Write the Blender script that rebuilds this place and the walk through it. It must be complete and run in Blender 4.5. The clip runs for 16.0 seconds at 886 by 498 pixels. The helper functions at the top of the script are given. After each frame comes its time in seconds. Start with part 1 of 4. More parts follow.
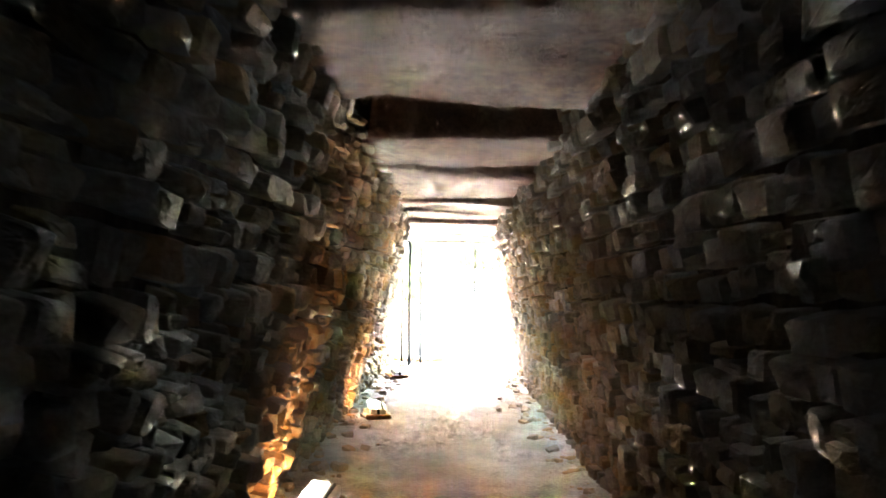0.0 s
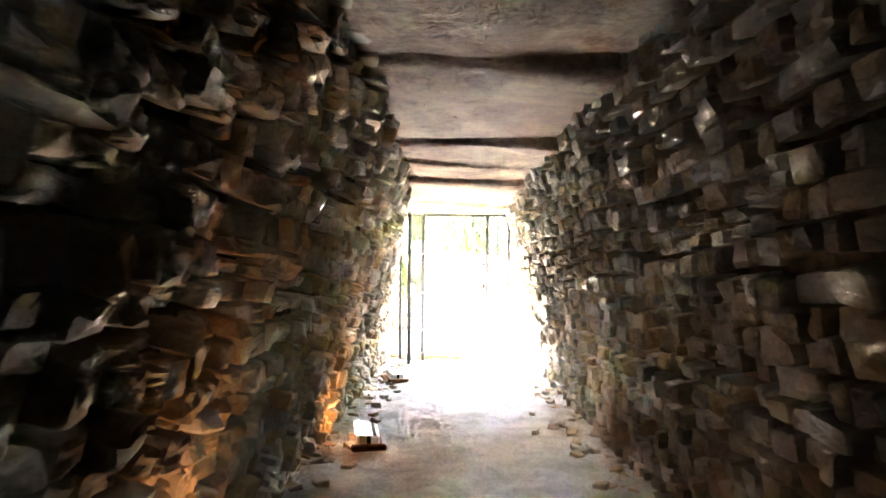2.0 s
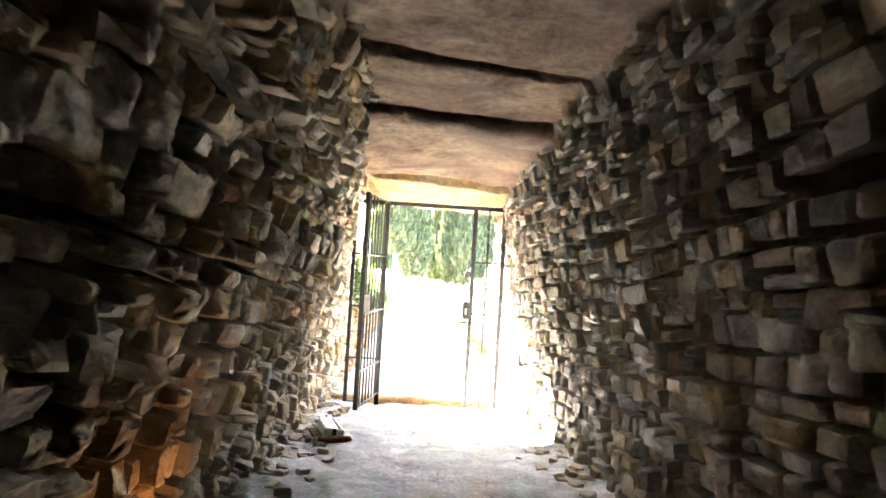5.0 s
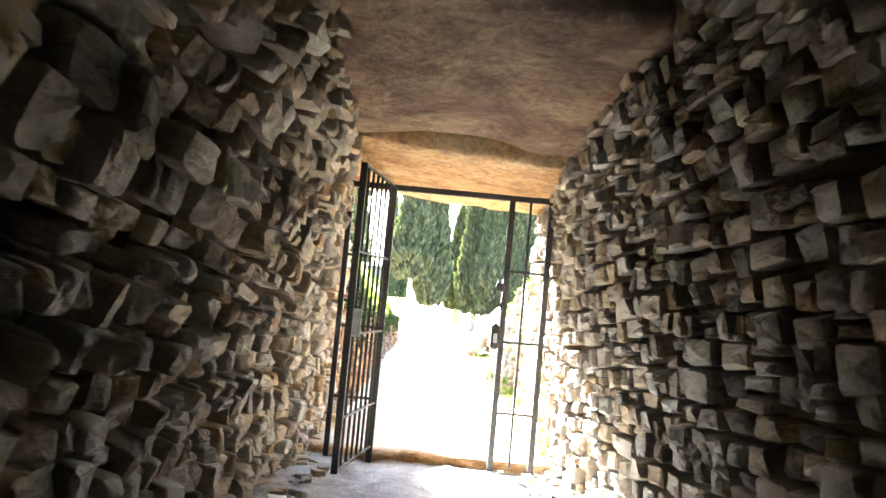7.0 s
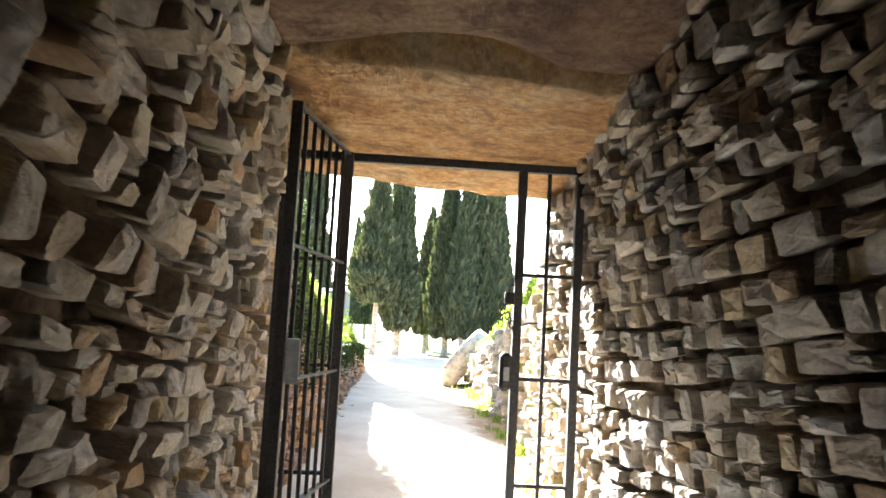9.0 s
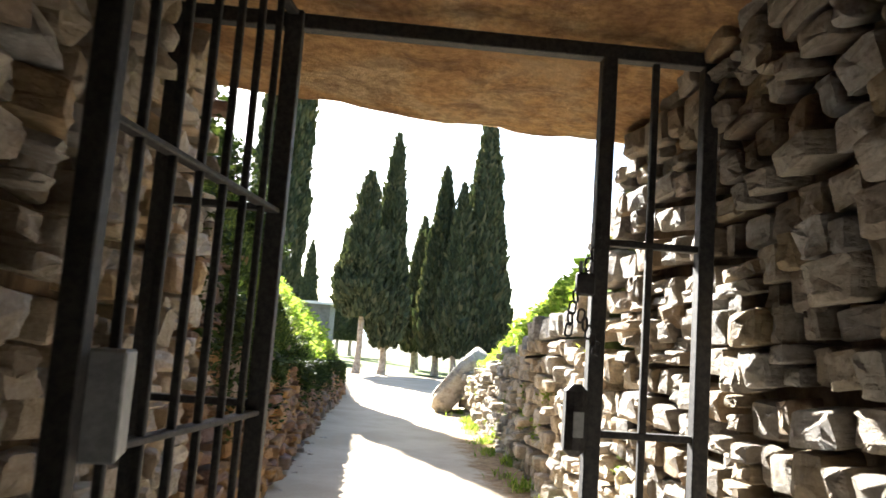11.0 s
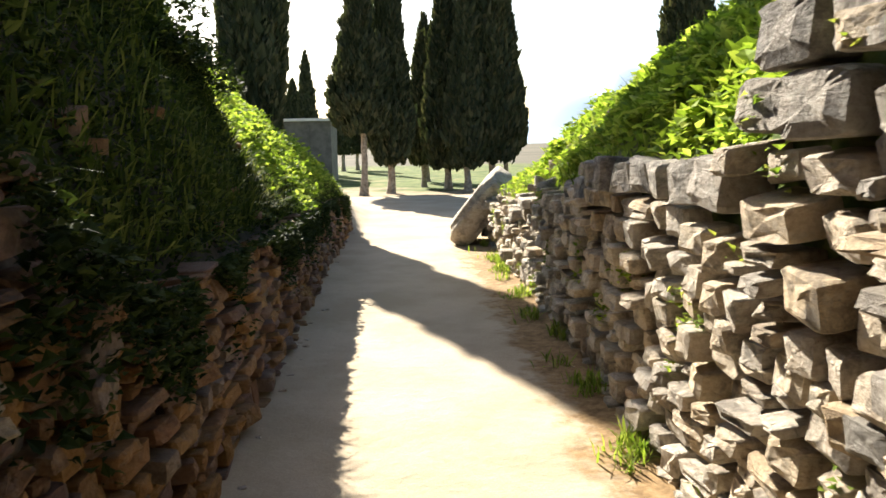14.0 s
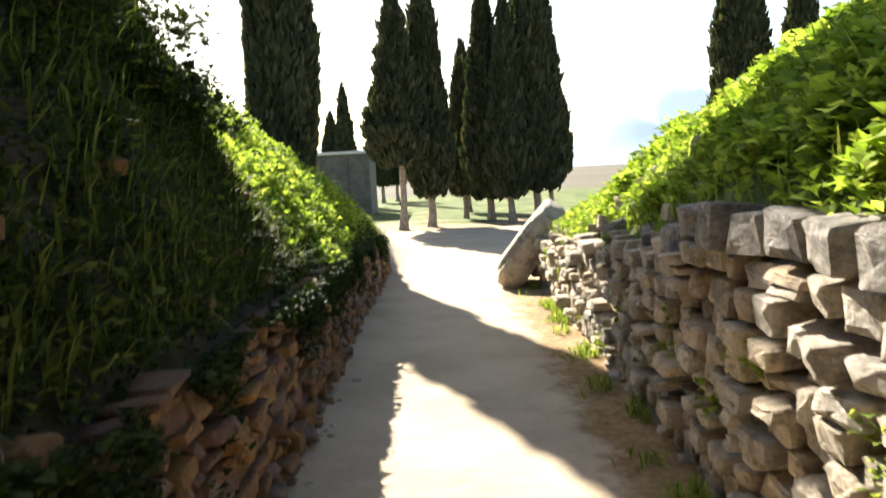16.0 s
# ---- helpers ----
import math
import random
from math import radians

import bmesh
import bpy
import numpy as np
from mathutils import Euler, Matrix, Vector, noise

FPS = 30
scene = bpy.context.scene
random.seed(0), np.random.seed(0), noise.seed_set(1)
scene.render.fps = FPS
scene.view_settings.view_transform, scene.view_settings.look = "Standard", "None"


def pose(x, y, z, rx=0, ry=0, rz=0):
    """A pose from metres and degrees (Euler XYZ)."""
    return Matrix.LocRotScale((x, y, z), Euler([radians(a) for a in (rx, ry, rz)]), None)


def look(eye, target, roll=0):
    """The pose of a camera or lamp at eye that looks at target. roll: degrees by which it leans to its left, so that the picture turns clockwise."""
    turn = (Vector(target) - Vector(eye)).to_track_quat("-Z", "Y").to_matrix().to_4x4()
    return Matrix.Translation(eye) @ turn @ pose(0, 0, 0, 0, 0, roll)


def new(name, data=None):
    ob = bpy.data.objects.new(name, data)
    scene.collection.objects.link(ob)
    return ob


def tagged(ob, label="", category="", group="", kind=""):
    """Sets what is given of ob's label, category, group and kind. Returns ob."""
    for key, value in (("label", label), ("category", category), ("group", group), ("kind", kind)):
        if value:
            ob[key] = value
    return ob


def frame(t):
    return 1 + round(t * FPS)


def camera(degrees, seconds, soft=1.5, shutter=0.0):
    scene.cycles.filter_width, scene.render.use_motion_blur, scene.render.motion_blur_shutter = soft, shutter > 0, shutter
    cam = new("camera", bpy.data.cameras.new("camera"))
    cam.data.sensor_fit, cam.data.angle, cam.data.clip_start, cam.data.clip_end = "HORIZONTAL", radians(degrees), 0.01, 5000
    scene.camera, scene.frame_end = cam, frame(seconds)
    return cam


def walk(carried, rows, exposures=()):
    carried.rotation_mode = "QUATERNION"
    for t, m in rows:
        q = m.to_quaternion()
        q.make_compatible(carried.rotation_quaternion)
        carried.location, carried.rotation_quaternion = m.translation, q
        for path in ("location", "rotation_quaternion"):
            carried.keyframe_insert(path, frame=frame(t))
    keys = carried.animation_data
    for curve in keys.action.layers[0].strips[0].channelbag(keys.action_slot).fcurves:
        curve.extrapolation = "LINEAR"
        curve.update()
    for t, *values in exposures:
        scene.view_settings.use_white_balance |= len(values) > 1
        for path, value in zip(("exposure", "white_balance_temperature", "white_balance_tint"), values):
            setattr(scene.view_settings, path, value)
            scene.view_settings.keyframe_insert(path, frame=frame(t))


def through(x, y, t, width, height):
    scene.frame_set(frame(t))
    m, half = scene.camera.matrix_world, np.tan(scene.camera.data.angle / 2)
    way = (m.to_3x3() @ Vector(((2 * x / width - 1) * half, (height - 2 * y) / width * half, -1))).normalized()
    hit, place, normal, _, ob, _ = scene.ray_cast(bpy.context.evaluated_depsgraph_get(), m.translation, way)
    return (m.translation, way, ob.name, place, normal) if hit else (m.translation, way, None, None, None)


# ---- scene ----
cam = camera(59.0, 16.0, soft=1.6, shutter=0.3)
PATH = [
    (0, (0.084, -13.659, 2.135), (0.062, -11.659, 2.113), 0.6),
    (0.5, (0.067, -13.085, 1.987), (0.107, -11.087, 1.914), 0.4),
    (1, (0.041, -12.551, 1.958), (0.057, -10.555, 1.833), -0.5),
    (1.5, (0.013, -11.976, 1.946), (0.006, -9.983, 1.78), 0.1),
    (2, (-0.079, -11.378, 1.904), (-0.092, -9.379, 1.854), 0.4),
    (2.5, (-0.074, -10.781, 1.799), (-0.058, -8.781, 1.803), 1.1),
    (3, (-0.052, -10.307, 1.678), (0.083, -8.312, 1.686), 2.3),
    (3.5, (-0.062, -9.767, 1.602), (0.043, -7.779, 1.786), 4.6),
    (4, (-0.067, -9.239, 1.537), (-0.08, -7.25, 1.754), 5.0),
    (4.5, (-0.123, -8.734, 1.521), (-0.087, -6.743, 1.699), 4.7),
    (5, (-0.138, -8.265, 1.485), (-0.065, -6.267, 1.528), 3.5),
    (5.2, (-0.125, -8.061, 1.475), (-0.138, -6.061, 1.494), 4.4),
    (7.3, (-0.082, -5.786, 1.27), (-0.058, -3.791, 1.401), 5.3),
    (7.5, (-0.1, -5.6, 1.265), (-0.024, -3.604, 1.359), 3.7),
    (8, (-0.118, -5.096, 1.262), (-0.159, -3.103, 1.426), 3.2),
    (8.5, (-0.151, -4.599, 1.244), (-0.146, -2.614, 1.49), 3.8),
    (8.7, (-0.148, -4.409, 1.252), (-0.041, -2.421, 1.446), 3.1),
    (10.8, (-0.113, -2.369, 1.203), (-0.017, -0.385, 1.44), 3.5),
    (11, (-0.111, -2.218, 1.211), (0.019, -0.237, 1.454), 4.2),
    (11.5, (-0.08, -1.79, 1.313), (0.187, 0.185, 1.488), 1.4),
    (12, (-0.04, -1.42, 1.38), (0.171, 0.569, 1.414), 3.6),
    (12.5, (-0.031, -1.036, 1.443), (0.225, 0.941, 1.272), 4.0),
    (13, (-0.015, -0.83, 1.487), (0.125, 1.147, 1.216), 4.6),
    (13.5, (-0.024, -0.61, 1.53), (0.089, 1.372, 1.281), 3.5),
    (14, (-0.043, -0.366, 1.547), (0.076, 1.612, 1.281), -1.0),
    (14.5, (0.004, -0.077, 1.532), (0.071, 1.889, 1.172), -0.0),
    (15, (0.044, 0.11, 1.509), (0.14, 2.047, 1.02), -0.8),
    (15.5, (-0.002, 0.36, 1.546), (0.029, 2.318, 1.137), 0.5),
    (16, (-0.017, 0.637, 1.636), (-0.005, 2.627, 1.441), -3.0),
]
walk(cam, [(t, look(eye, target, roll)) for t, eye, target, roll in PATH], [
    (0.0, 10.1, 6050, 10), (2.0, 9.25, 6050, 10), (3.5, 7.9, 6050, 10), (5.0, 7.5, 6100, 10), (7.5, 5.6, 6000, 10), (8.5, 5.0, 6000, 10),
    (11.0, 3.3, 6150, 10), (12.0, 2.7, 6350, 10), (12.6, 2.35, 6500, 10), (14.0, 1.95, 6700, 10), (15.4, 1.95, 6700, 10), (16.0, 2.15, 6700, 10)])

# ---- sky, sun ----
SUN_LEFT, SUN_UP = radians(19.6), radians(31)
world = bpy.data.worlds.new("sky")
scene.world = world
world.use_nodes = True
sky = world.node_tree.nodes.new("ShaderNodeTexSky")
sky.sky_type, sky.sun_disc = "NISHITA", False
sky.sun_elevation, sky.sun_rotation = SUN_UP, -SUN_LEFT
sky.dust_density = 1.2
backing = world.node_tree.nodes["Background"]
backing.inputs[1].default_value = 0.052
world.node_tree.links.new(sky.outputs[0], backing.inputs[0])
sun = new("sun", bpy.data.lights.new("sun", "SUN"))
sun.data.energy, sun.data.angle, sun.data.color = 5.0, radians(0.53), (1.0, 0.93, 0.82)
SUN_WAY = Vector((-math.sin(SUN_LEFT) * math.cos(SUN_UP), math.cos(SUN_LEFT) * math.cos(SUN_UP), math.sin(SUN_UP)))
sun.matrix_world = look(SUN_WAY * 60, (0, 0, 0))

# ---- materials ----


class Nodes:
    """A small builder for node materials."""

    def __init__(self, name, rough=0.9, metal=0.0, spec=0.3):
        self.m = bpy.data.materials.new(name)
        self.m.use_nodes = True
        self.t = self.m.node_tree
        self.b = self.t.nodes["Principled BSDF"]
        self.b.inputs["Roughness"].default_value = rough
        self.b.inputs["Metallic"].default_value = metal
        self.b.inputs["Specular IOR Level"].default_value = spec
        self.where = self.t.nodes.new("ShaderNodeNewGeometry")

    def link(self, a, b):
        self.t.links.new(a, b)

    def noise(self, scale, detail=6.0, rough=0.6, stretch=None, distort=0.0):
        n = self.t.nodes.new("ShaderNodeTexNoise")
        n.inputs["Scale"].default_value, n.inputs["Detail"].default_value = scale, detail
        n.inputs["Roughness"].default_value, n.inputs["Distortion"].default_value = rough, distort
        src = self.where.outputs["Position"]
        if stretch:
            v = self.t.nodes.new("ShaderNodeVectorMath")
            v.operation = "MULTIPLY"
            v.inputs[1].default_value = stretch
            self.link(src, v.inputs[0])
            src = v.outputs[0]
        self.link(src, n.inputs["Vector"])
        return n.outputs["Fac"]

    def cells(self, scale, feature="F1"):
        n = self.t.nodes.new("ShaderNodeTexVoronoi")
        n.inputs["Scale"].default_value, n.feature = scale, feature
        self.link(self.where.outputs["Position"], n.inputs["Vector"])
        return n.outputs["Distance"]

    def random(self):
        info = self.t.nodes.new("ShaderNodeObjectInfo")
        return self.math("FRACT", self.math("ADD", info.outputs["Random"], self.where.outputs["Random Per Island"]))

    def math(self, op, a, b=0.0):
        n = self.t.nodes.new("ShaderNodeMath")
        n.operation = op
        for i, v in enumerate((a, b)):
            if isinstance(v, (int, float)):
                n.inputs[i].default_value = v
            else:
                self.link(v, n.inputs[i])
        return n.outputs[0]

    def ramp(self, fac, *stops):
        n = self.t.nodes.new("ShaderNodeValToRGB")
        e = n.color_ramp.elements
        while len(e) < len(stops):
            e.new(0.5)
        for el, (at, col) in zip(e, stops):
            el.position, el.color = at, (*col, 1) if len(col) == 3 else col
        self.link(fac, n.inputs[0])
        return n.outputs[0]

    def step(self, fac, lo, hi):
        n = self.t.nodes.new("ShaderNodeMapRange")
        n.inputs[1].default_value, n.inputs[2].default_value = lo, hi
        self.link(fac, n.inputs[0])
        return n.outputs[0]

    def mix(self, fac, a, b, how="MIX"):
        n = self.t.nodes.new("ShaderNodeMix")
        n.data_type, n.blend_type = "RGBA", how
        for s, v in ((n.inputs[0], fac), (n.inputs[6], a), (n.inputs[7], b)):
            if isinstance(v, (int, float)):
                s.default_value = v
            elif isinstance(v, tuple):
                s.default_value = (*v, 1)
            else:
                self.link(v, s)
        return n.outputs[2]

    def axis(self, i):
        n = self.t.nodes.new("ShaderNodeSeparateXYZ")
        self.link(self.where.outputs["Position"], n.inputs[0])
        return n.outputs[i]

    def bump(self, height, strength=0.5, far=0.01):
        n = self.t.nodes.new("ShaderNodeBump")
        n.inputs["Strength"].default_value, n.inputs["Distance"].default_value = strength, far
        self.link(height, n.inputs["Height"])
        self.link(n.outputs[0], self.b.inputs["Normal"])

    def done(self, colour):
        if isinstance(colour, tuple):
            self.b.inputs["Base Color"].default_value = (*colour, 1)
        else:
            self.link(colour, self.b.inputs["Base Color"])
        return self.m


def stone_material(name, tones, dirt=(0.10, 0.075, 0.05), lichen=0.0, rough=0.85, spec=0.2, crust=0.0):
    n = Nodes(name, rough, 0, spec)
    col = n.ramp(n.random(), *[(i / (len(tones) - 1), c) for i, c in enumerate(tones)])
    grain = n.noise(55, 8, 0.75)
    broad = n.noise(7.5, 6, 0.65, None, 0.8)
    layer = n.noise(9, 6, 0.65, (1, 1, 4.5), 0.5)
    col = n.mix(n.step(grain, 0.38, 0.6), n.mix(0.45, col, (0.45, 0.41, 0.37), "MULTIPLY"), col)
    col = n.mix(n.math("MULTIPLY", n.step(layer, 0.5, 0.62), 0.3), col, n.mix(1.0, col, (0.6, 0.5, 0.42), "MULTIPLY"))
    col = n.mix(n.math("MULTIPLY", n.step(broad, 0.53, 0.64), 0.45), col, dirt)
    if lichen:
        col = n.mix(n.math("MULTIPLY", n.step(n.noise(12, 8, 0.75), 0.54, 0.6), lichen), col, (0.46, 0.45, 0.40))
    if crust:
        col = n.mix(n.math("MULTIPLY", n.step(n.noise(5.5, 9, 0.78, None, 0.4), 0.50, 0.58), crust), col, (0.085, 0.08, 0.07))
    height = n.math("ADD", n.math("MULTIPLY", grain, 0.35), n.math("ADD", n.noise(17, 7, 0.7), n.math("MULTIPLY", layer, 0.7)))
    n.bump(height, 0.85, 0.03)
    return n.done(col)


INNER_STONE = stone_material("corridor_stone", [
    (0.29, 0.265, 0.23), (0.50, 0.40, 0.27), (0.35, 0.32, 0.28), (0.54, 0.39, 0.21), (0.39, 0.365, 0.33), (0.55, 0.475, 0.36),
    (0.31, 0.27, 0.215), (0.57, 0.54, 0.485), (0.46, 0.30, 0.155), (0.48, 0.435, 0.365)], (0.17, 0.13, 0.09), 0.0, 0.7, 0.35)
# corridor stone darkened by a third: the right wall's shade put into colour
SHADED_STONE = stone_material("shaded_corridor_stone", [
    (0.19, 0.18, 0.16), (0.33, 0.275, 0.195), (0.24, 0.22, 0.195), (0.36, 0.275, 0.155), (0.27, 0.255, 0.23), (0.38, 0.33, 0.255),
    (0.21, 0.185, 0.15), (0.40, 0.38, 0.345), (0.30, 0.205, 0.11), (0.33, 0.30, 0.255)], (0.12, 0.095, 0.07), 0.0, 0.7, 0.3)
OUTER_STONE = stone_material("weathered_stone", [
    (0.40, 0.35, 0.285), (0.62, 0.54, 0.41), (0.48, 0.37, 0.24), (0.66, 0.60, 0.50), (0.45, 0.41, 0.35), (0.63, 0.52, 0.37), (0.53, 0.47, 0.39)],
    (0.17, 0.11, 0.06), 0.3, crust=0.55)
CAP_STONE = stone_material("dark_capping_stone", [
    (0.25, 0.235, 0.21), (0.38, 0.35, 0.30), (0.30, 0.27, 0.23), (0.42, 0.385, 0.33), (0.27, 0.255, 0.235)], (0.11, 0.09, 0.065), 0.35, crust=0.7)
RED_STONE = stone_material("reddish_stone", [
    (0.22, 0.12, 0.07), (0.29, 0.165, 0.06), (0.16, 0.105, 0.095), (0.31, 0.185, 0.075), (0.19, 0.12, 0.10), (0.24, 0.19, 0.15)], (0.055, 0.04, 0.032), 0.1)


def earth_backing():
    n = Nodes("earth_mortar", 0.95, 0, 0.1)
    n.bump(n.noise(30, 6), 0.6, 0.02)
    return n.done(n.ramp(n.noise(9, 6), (0.4, (0.09, 0.068, 0.048)), (0.6, (0.20, 0.15, 0.10))))


def slab_rock(name, dark, mid, pale, stain):
    n = Nodes(name, 0.85, 0, 0.2)
    broad = n.noise(1.9, 6, 0.6, None, 0.6)
    grain = n.noise(26, 8, 0.72)
    streak = n.noise(5.5, 8, 0.68, (0.8, 1.15, 1.0), 0.5)
    col = n.ramp(broad, (0.38, dark), (0.5, mid), (0.62, pale))
    col = n.mix(n.math("MULTIPLY", n.step(streak, 0.52, 0.6), 0.4), col, stain)
    col = n.mix(n.step(grain, 0.4, 0.58), n.mix(0.6, col, (0.4, 0.33, 0.28), "MULTIPLY"), col)
    blot = n.noise(3.6, 8, 0.7, None, 1.5)
    col = n.mix(n.math("MULTIPLY", n.step(blot, 0.54, 0.6), 0.5), col, stain)
    col = n.mix(n.math("MULTIPLY", n.step(n.noise(2.3, 6, 0.65, (1, 1, 3), 0.4), 0.56, 0.66), 0.5), col, pale)
    pits = n.step(n.math("ADD", n.cells(4.5), n.math("MULTIPLY", n.noise(9, 6, 0.7), 0.25)), 0.18, 0.34)
    col = n.mix(n.math("MULTIPLY", n.math("SUBTRACT", 1.0, pits), 0.5), col, stain)
    n.bump(n.math("ADD", n.math("ADD", n.math("MULTIPLY", grain, 0.6), streak), n.math("MULTIPLY", pits, 0.3)), 1.0, 0.11)
    return n.done(col)


def dirt_floor():
    n = Nodes("grey_dirt", 0.72, 0, 0.3)
    broad, grain = n.noise(3.0, 7, 0.65, None, 0.5), n.noise(45, 8, 0.75)
    col = n.ramp(broad, (0.38, (0.40, 0.395, 0.39)), (0.5, (0.57, 0.57, 0.565)), (0.62, (0.72, 0.72, 0.71)))
    col = n.mix(n.step(grain, 0.4, 0.58), n.mix(0.6, col, (0.4, 0.37, 0.34), "MULTIPLY"), col)
    n.bump(n.math("ADD", n.math("MULTIPLY", grain, 0.5), n.noise(9, 7, 0.7)), 1.0, 0.09)
    return n.done(col)


def sand_path():
    n = Nodes("pale_sand", 0.95, 0, 0.15)
    broad, grain = n.noise(1.3, 6, 0.6), n.noise(90, 6, 0.7)
    col = n.ramp(broad, (0.4, (0.41, 0.34, 0.24)), (0.6, (0.50, 0.42, 0.31)))
    col = n.mix(n.step(grain, 0.25, 0.6), n.mix(0.35, col, (0.5, 0.45, 0.4), "MULTIPLY"), col)
    wob = n.math("MULTIPLY", n.math("SUBTRACT", n.noise(4.5, 6, 0.7), 0.5), 0.75)
    edge = n.step(n.math("ADD", n.axis(0), wob), 0.70, 0.86)
    near = n.math("SUBTRACT", 1.0, n.step(n.axis(1), 9.0, 12.0))
    soil = n.ramp(n.noise(16, 8, 0.7), (0.3, (0.12, 0.075, 0.038)), (0.55, (0.30, 0.20, 0.10)), (0.75, (0.38, 0.28, 0.16)))
    col = n.mix(n.math("MULTIPLY", edge, near), col, soil)
    n.bump(n.math("ADD", n.math("MULTIPLY", grain, 0.3), n.noise(12, 7)), 0.5, 0.02)
    return n.done(col)


def country_ground():
    n = Nodes("country_ground", 0.95, 0, 0.1)
    y = n.math("ADD", n.axis(1), n.math("MULTIPLY", n.math("SUBTRACT", n.noise(0.35, 5, 0.6), 0.5), 9.0))
    soil = n.ramp(n.noise(2.2, 7, 0.65), (0.3, (0.20, 0.15, 0.09)), (0.7, (0.36, 0.29, 0.19)))
    grass = n.ramp(n.noise(1.1, 8, 0.7), (0.4, (0.05, 0.075, 0.02)), (0.52, (0.10, 0.14, 0.035)), (0.64, (0.20, 0.18, 0.08)))
    field = n.ramp(n.noise(0.05, 6, 0.6, (0.3, 1, 1)), (0.4, (0.075, 0.07, 0.052)), (0.6, (0.12, 0.11, 0.08)))
    col = n.mix(n.step(y, 22.0, 23.5), soil, grass)
    col = n.mix(n.step(y, 46.0, 52.0), col, field)
    n.bump(n.noise(8, 8, 0.7), 0.6, 0.03)
    return n.done(col)


def leaf_material(name, a, b, c, through=0.4):
    n = Nodes(name, 0.75, 0, 0.12)
    col = n.ramp(n.random(), (0.0, a), (0.55, b), (1.0, c))
    col = n.mix(n.step(n.noise(2.4, 4), 0.4, 0.65), col, n.mix(0.4, col, (0.75, 0.72, 0.45), "MULTIPLY"))
    n.done(col)
    glow = n.t.nodes.new("ShaderNodeBsdfTranslucent")
    n.link(n.mix(1.0, col, (1.0, 1.0, 0.55), "MULTIPLY"), glow.inputs[0])
    both = n.t.nodes.new("ShaderNodeMixShader")
    both.inputs[0].default_value = through
    n.link(n.b.outputs[0], both.inputs[1])
    n.link(glow.outputs[0], both.inputs[2])
    n.link(both.outputs[0], n.t.nodes["Material Output"].inputs[0])
    return n.m


def plain(name, a, b, rough=0.6, metal=0.0, scale=20.0, relief=0.3):
    n = Nodes(name, rough, metal, 0.4)
    f = n.noise(scale, 7, 0.65)
    n.bump(f, relief, 0.006)
    return n.done(n.ramp(f, (0.4, a), (0.6, b)))


# distance haze is put into the hills' pale blue colour, with a faint glow
def painted_haze(name, low, high, top):
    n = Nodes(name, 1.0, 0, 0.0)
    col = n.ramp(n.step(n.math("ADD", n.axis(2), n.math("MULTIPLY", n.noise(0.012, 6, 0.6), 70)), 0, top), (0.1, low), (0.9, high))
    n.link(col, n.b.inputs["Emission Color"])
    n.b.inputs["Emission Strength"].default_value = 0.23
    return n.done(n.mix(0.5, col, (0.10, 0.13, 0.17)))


def glowing(name, colour, strength):
    n = Nodes(name, 0.3, 0, 0.5)
    n.b.inputs["Emission Color"].default_value = (*colour, 1)
    n.b.inputs["Emission Strength"].default_value = strength
    return n.done((0.7, 0.68, 0.62))


def turf():
    n = Nodes("mound_turf", 0.95, 0, 0.1)
    n.bump(n.noise(12, 8, 0.7), 0.8, 0.05)
    return n.done(n.ramp(n.noise(2.4, 8, 0.7), (0.4, (0.06, 0.09, 0.025)), (0.5, (0.12, 0.16, 0.045)), (0.62, (0.24, 0.21, 0.10))))


TURF = turf()
# sandstone whose orange is strengthened to hold warm bounce light under the lintel
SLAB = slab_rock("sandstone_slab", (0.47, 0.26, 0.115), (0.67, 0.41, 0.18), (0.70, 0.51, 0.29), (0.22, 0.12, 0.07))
# darker copy for the inner slabs, the corridor's shade put into colour
SHADED_SLAB = slab_rock("shaded_sandstone_slab", (0.155, 0.088, 0.055), (0.245, 0.155, 0.095), (0.34, 0.24, 0.15), (0.08, 0.042, 0.036))
EARTH, DIRT, SAND, LAND = earth_backing(), dirt_floor(), sand_path(), country_ground()
IRON = plain("black_iron", (0.012, 0.012, 0.013), (0.035, 0.033, 0.03), 0.7, 0.0, 60)
STEEL = plain("galvanised_steel", (0.30, 0.31, 0.32), (0.42, 0.43, 0.44), 0.45, 0.7, 40)
GREY_PAINT = plain("grey_paint", (0.20, 0.21, 0.21), (0.28, 0.29, 0.29), 0.55, 0.0, 30)
LAMP_WHITE = plain("white_enamel", (0.62, 0.62, 0.60), (0.78, 0.78, 0.76), 0.4, 0.0, 25)
LENS = glowing("lamp_lens", (1.0, 0.86, 0.66), 0.03)
LAMP_BROWN = plain("rusty_housing", (0.10, 0.05, 0.02), (0.22, 0.11, 0.045), 0.8, 0.0, 30)
CONCRETE = plain("concrete_wall", (0.12, 0.118, 0.11), (0.19, 0.185, 0.175), 0.9, 0.0, 3)
ROOF = plain("pale_roof_sheet", (0.74, 0.73, 0.71), (0.84, 0.83, 0.81), 0.7, 0.0, 5)
BARK = plain("pale_bark", (0.20, 0.16, 0.12), (0.40, 0.34, 0.28), 0.9, 0.0, 14, 1.0)
CYPRESS = leaf_material("cypress_needles", (0.032, 0.045, 0.027), (0.062, 0.076, 0.044), (0.115, 0.115, 0.07), 0.2)
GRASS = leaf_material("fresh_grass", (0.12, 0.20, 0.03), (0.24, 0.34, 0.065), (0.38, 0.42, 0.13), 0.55)
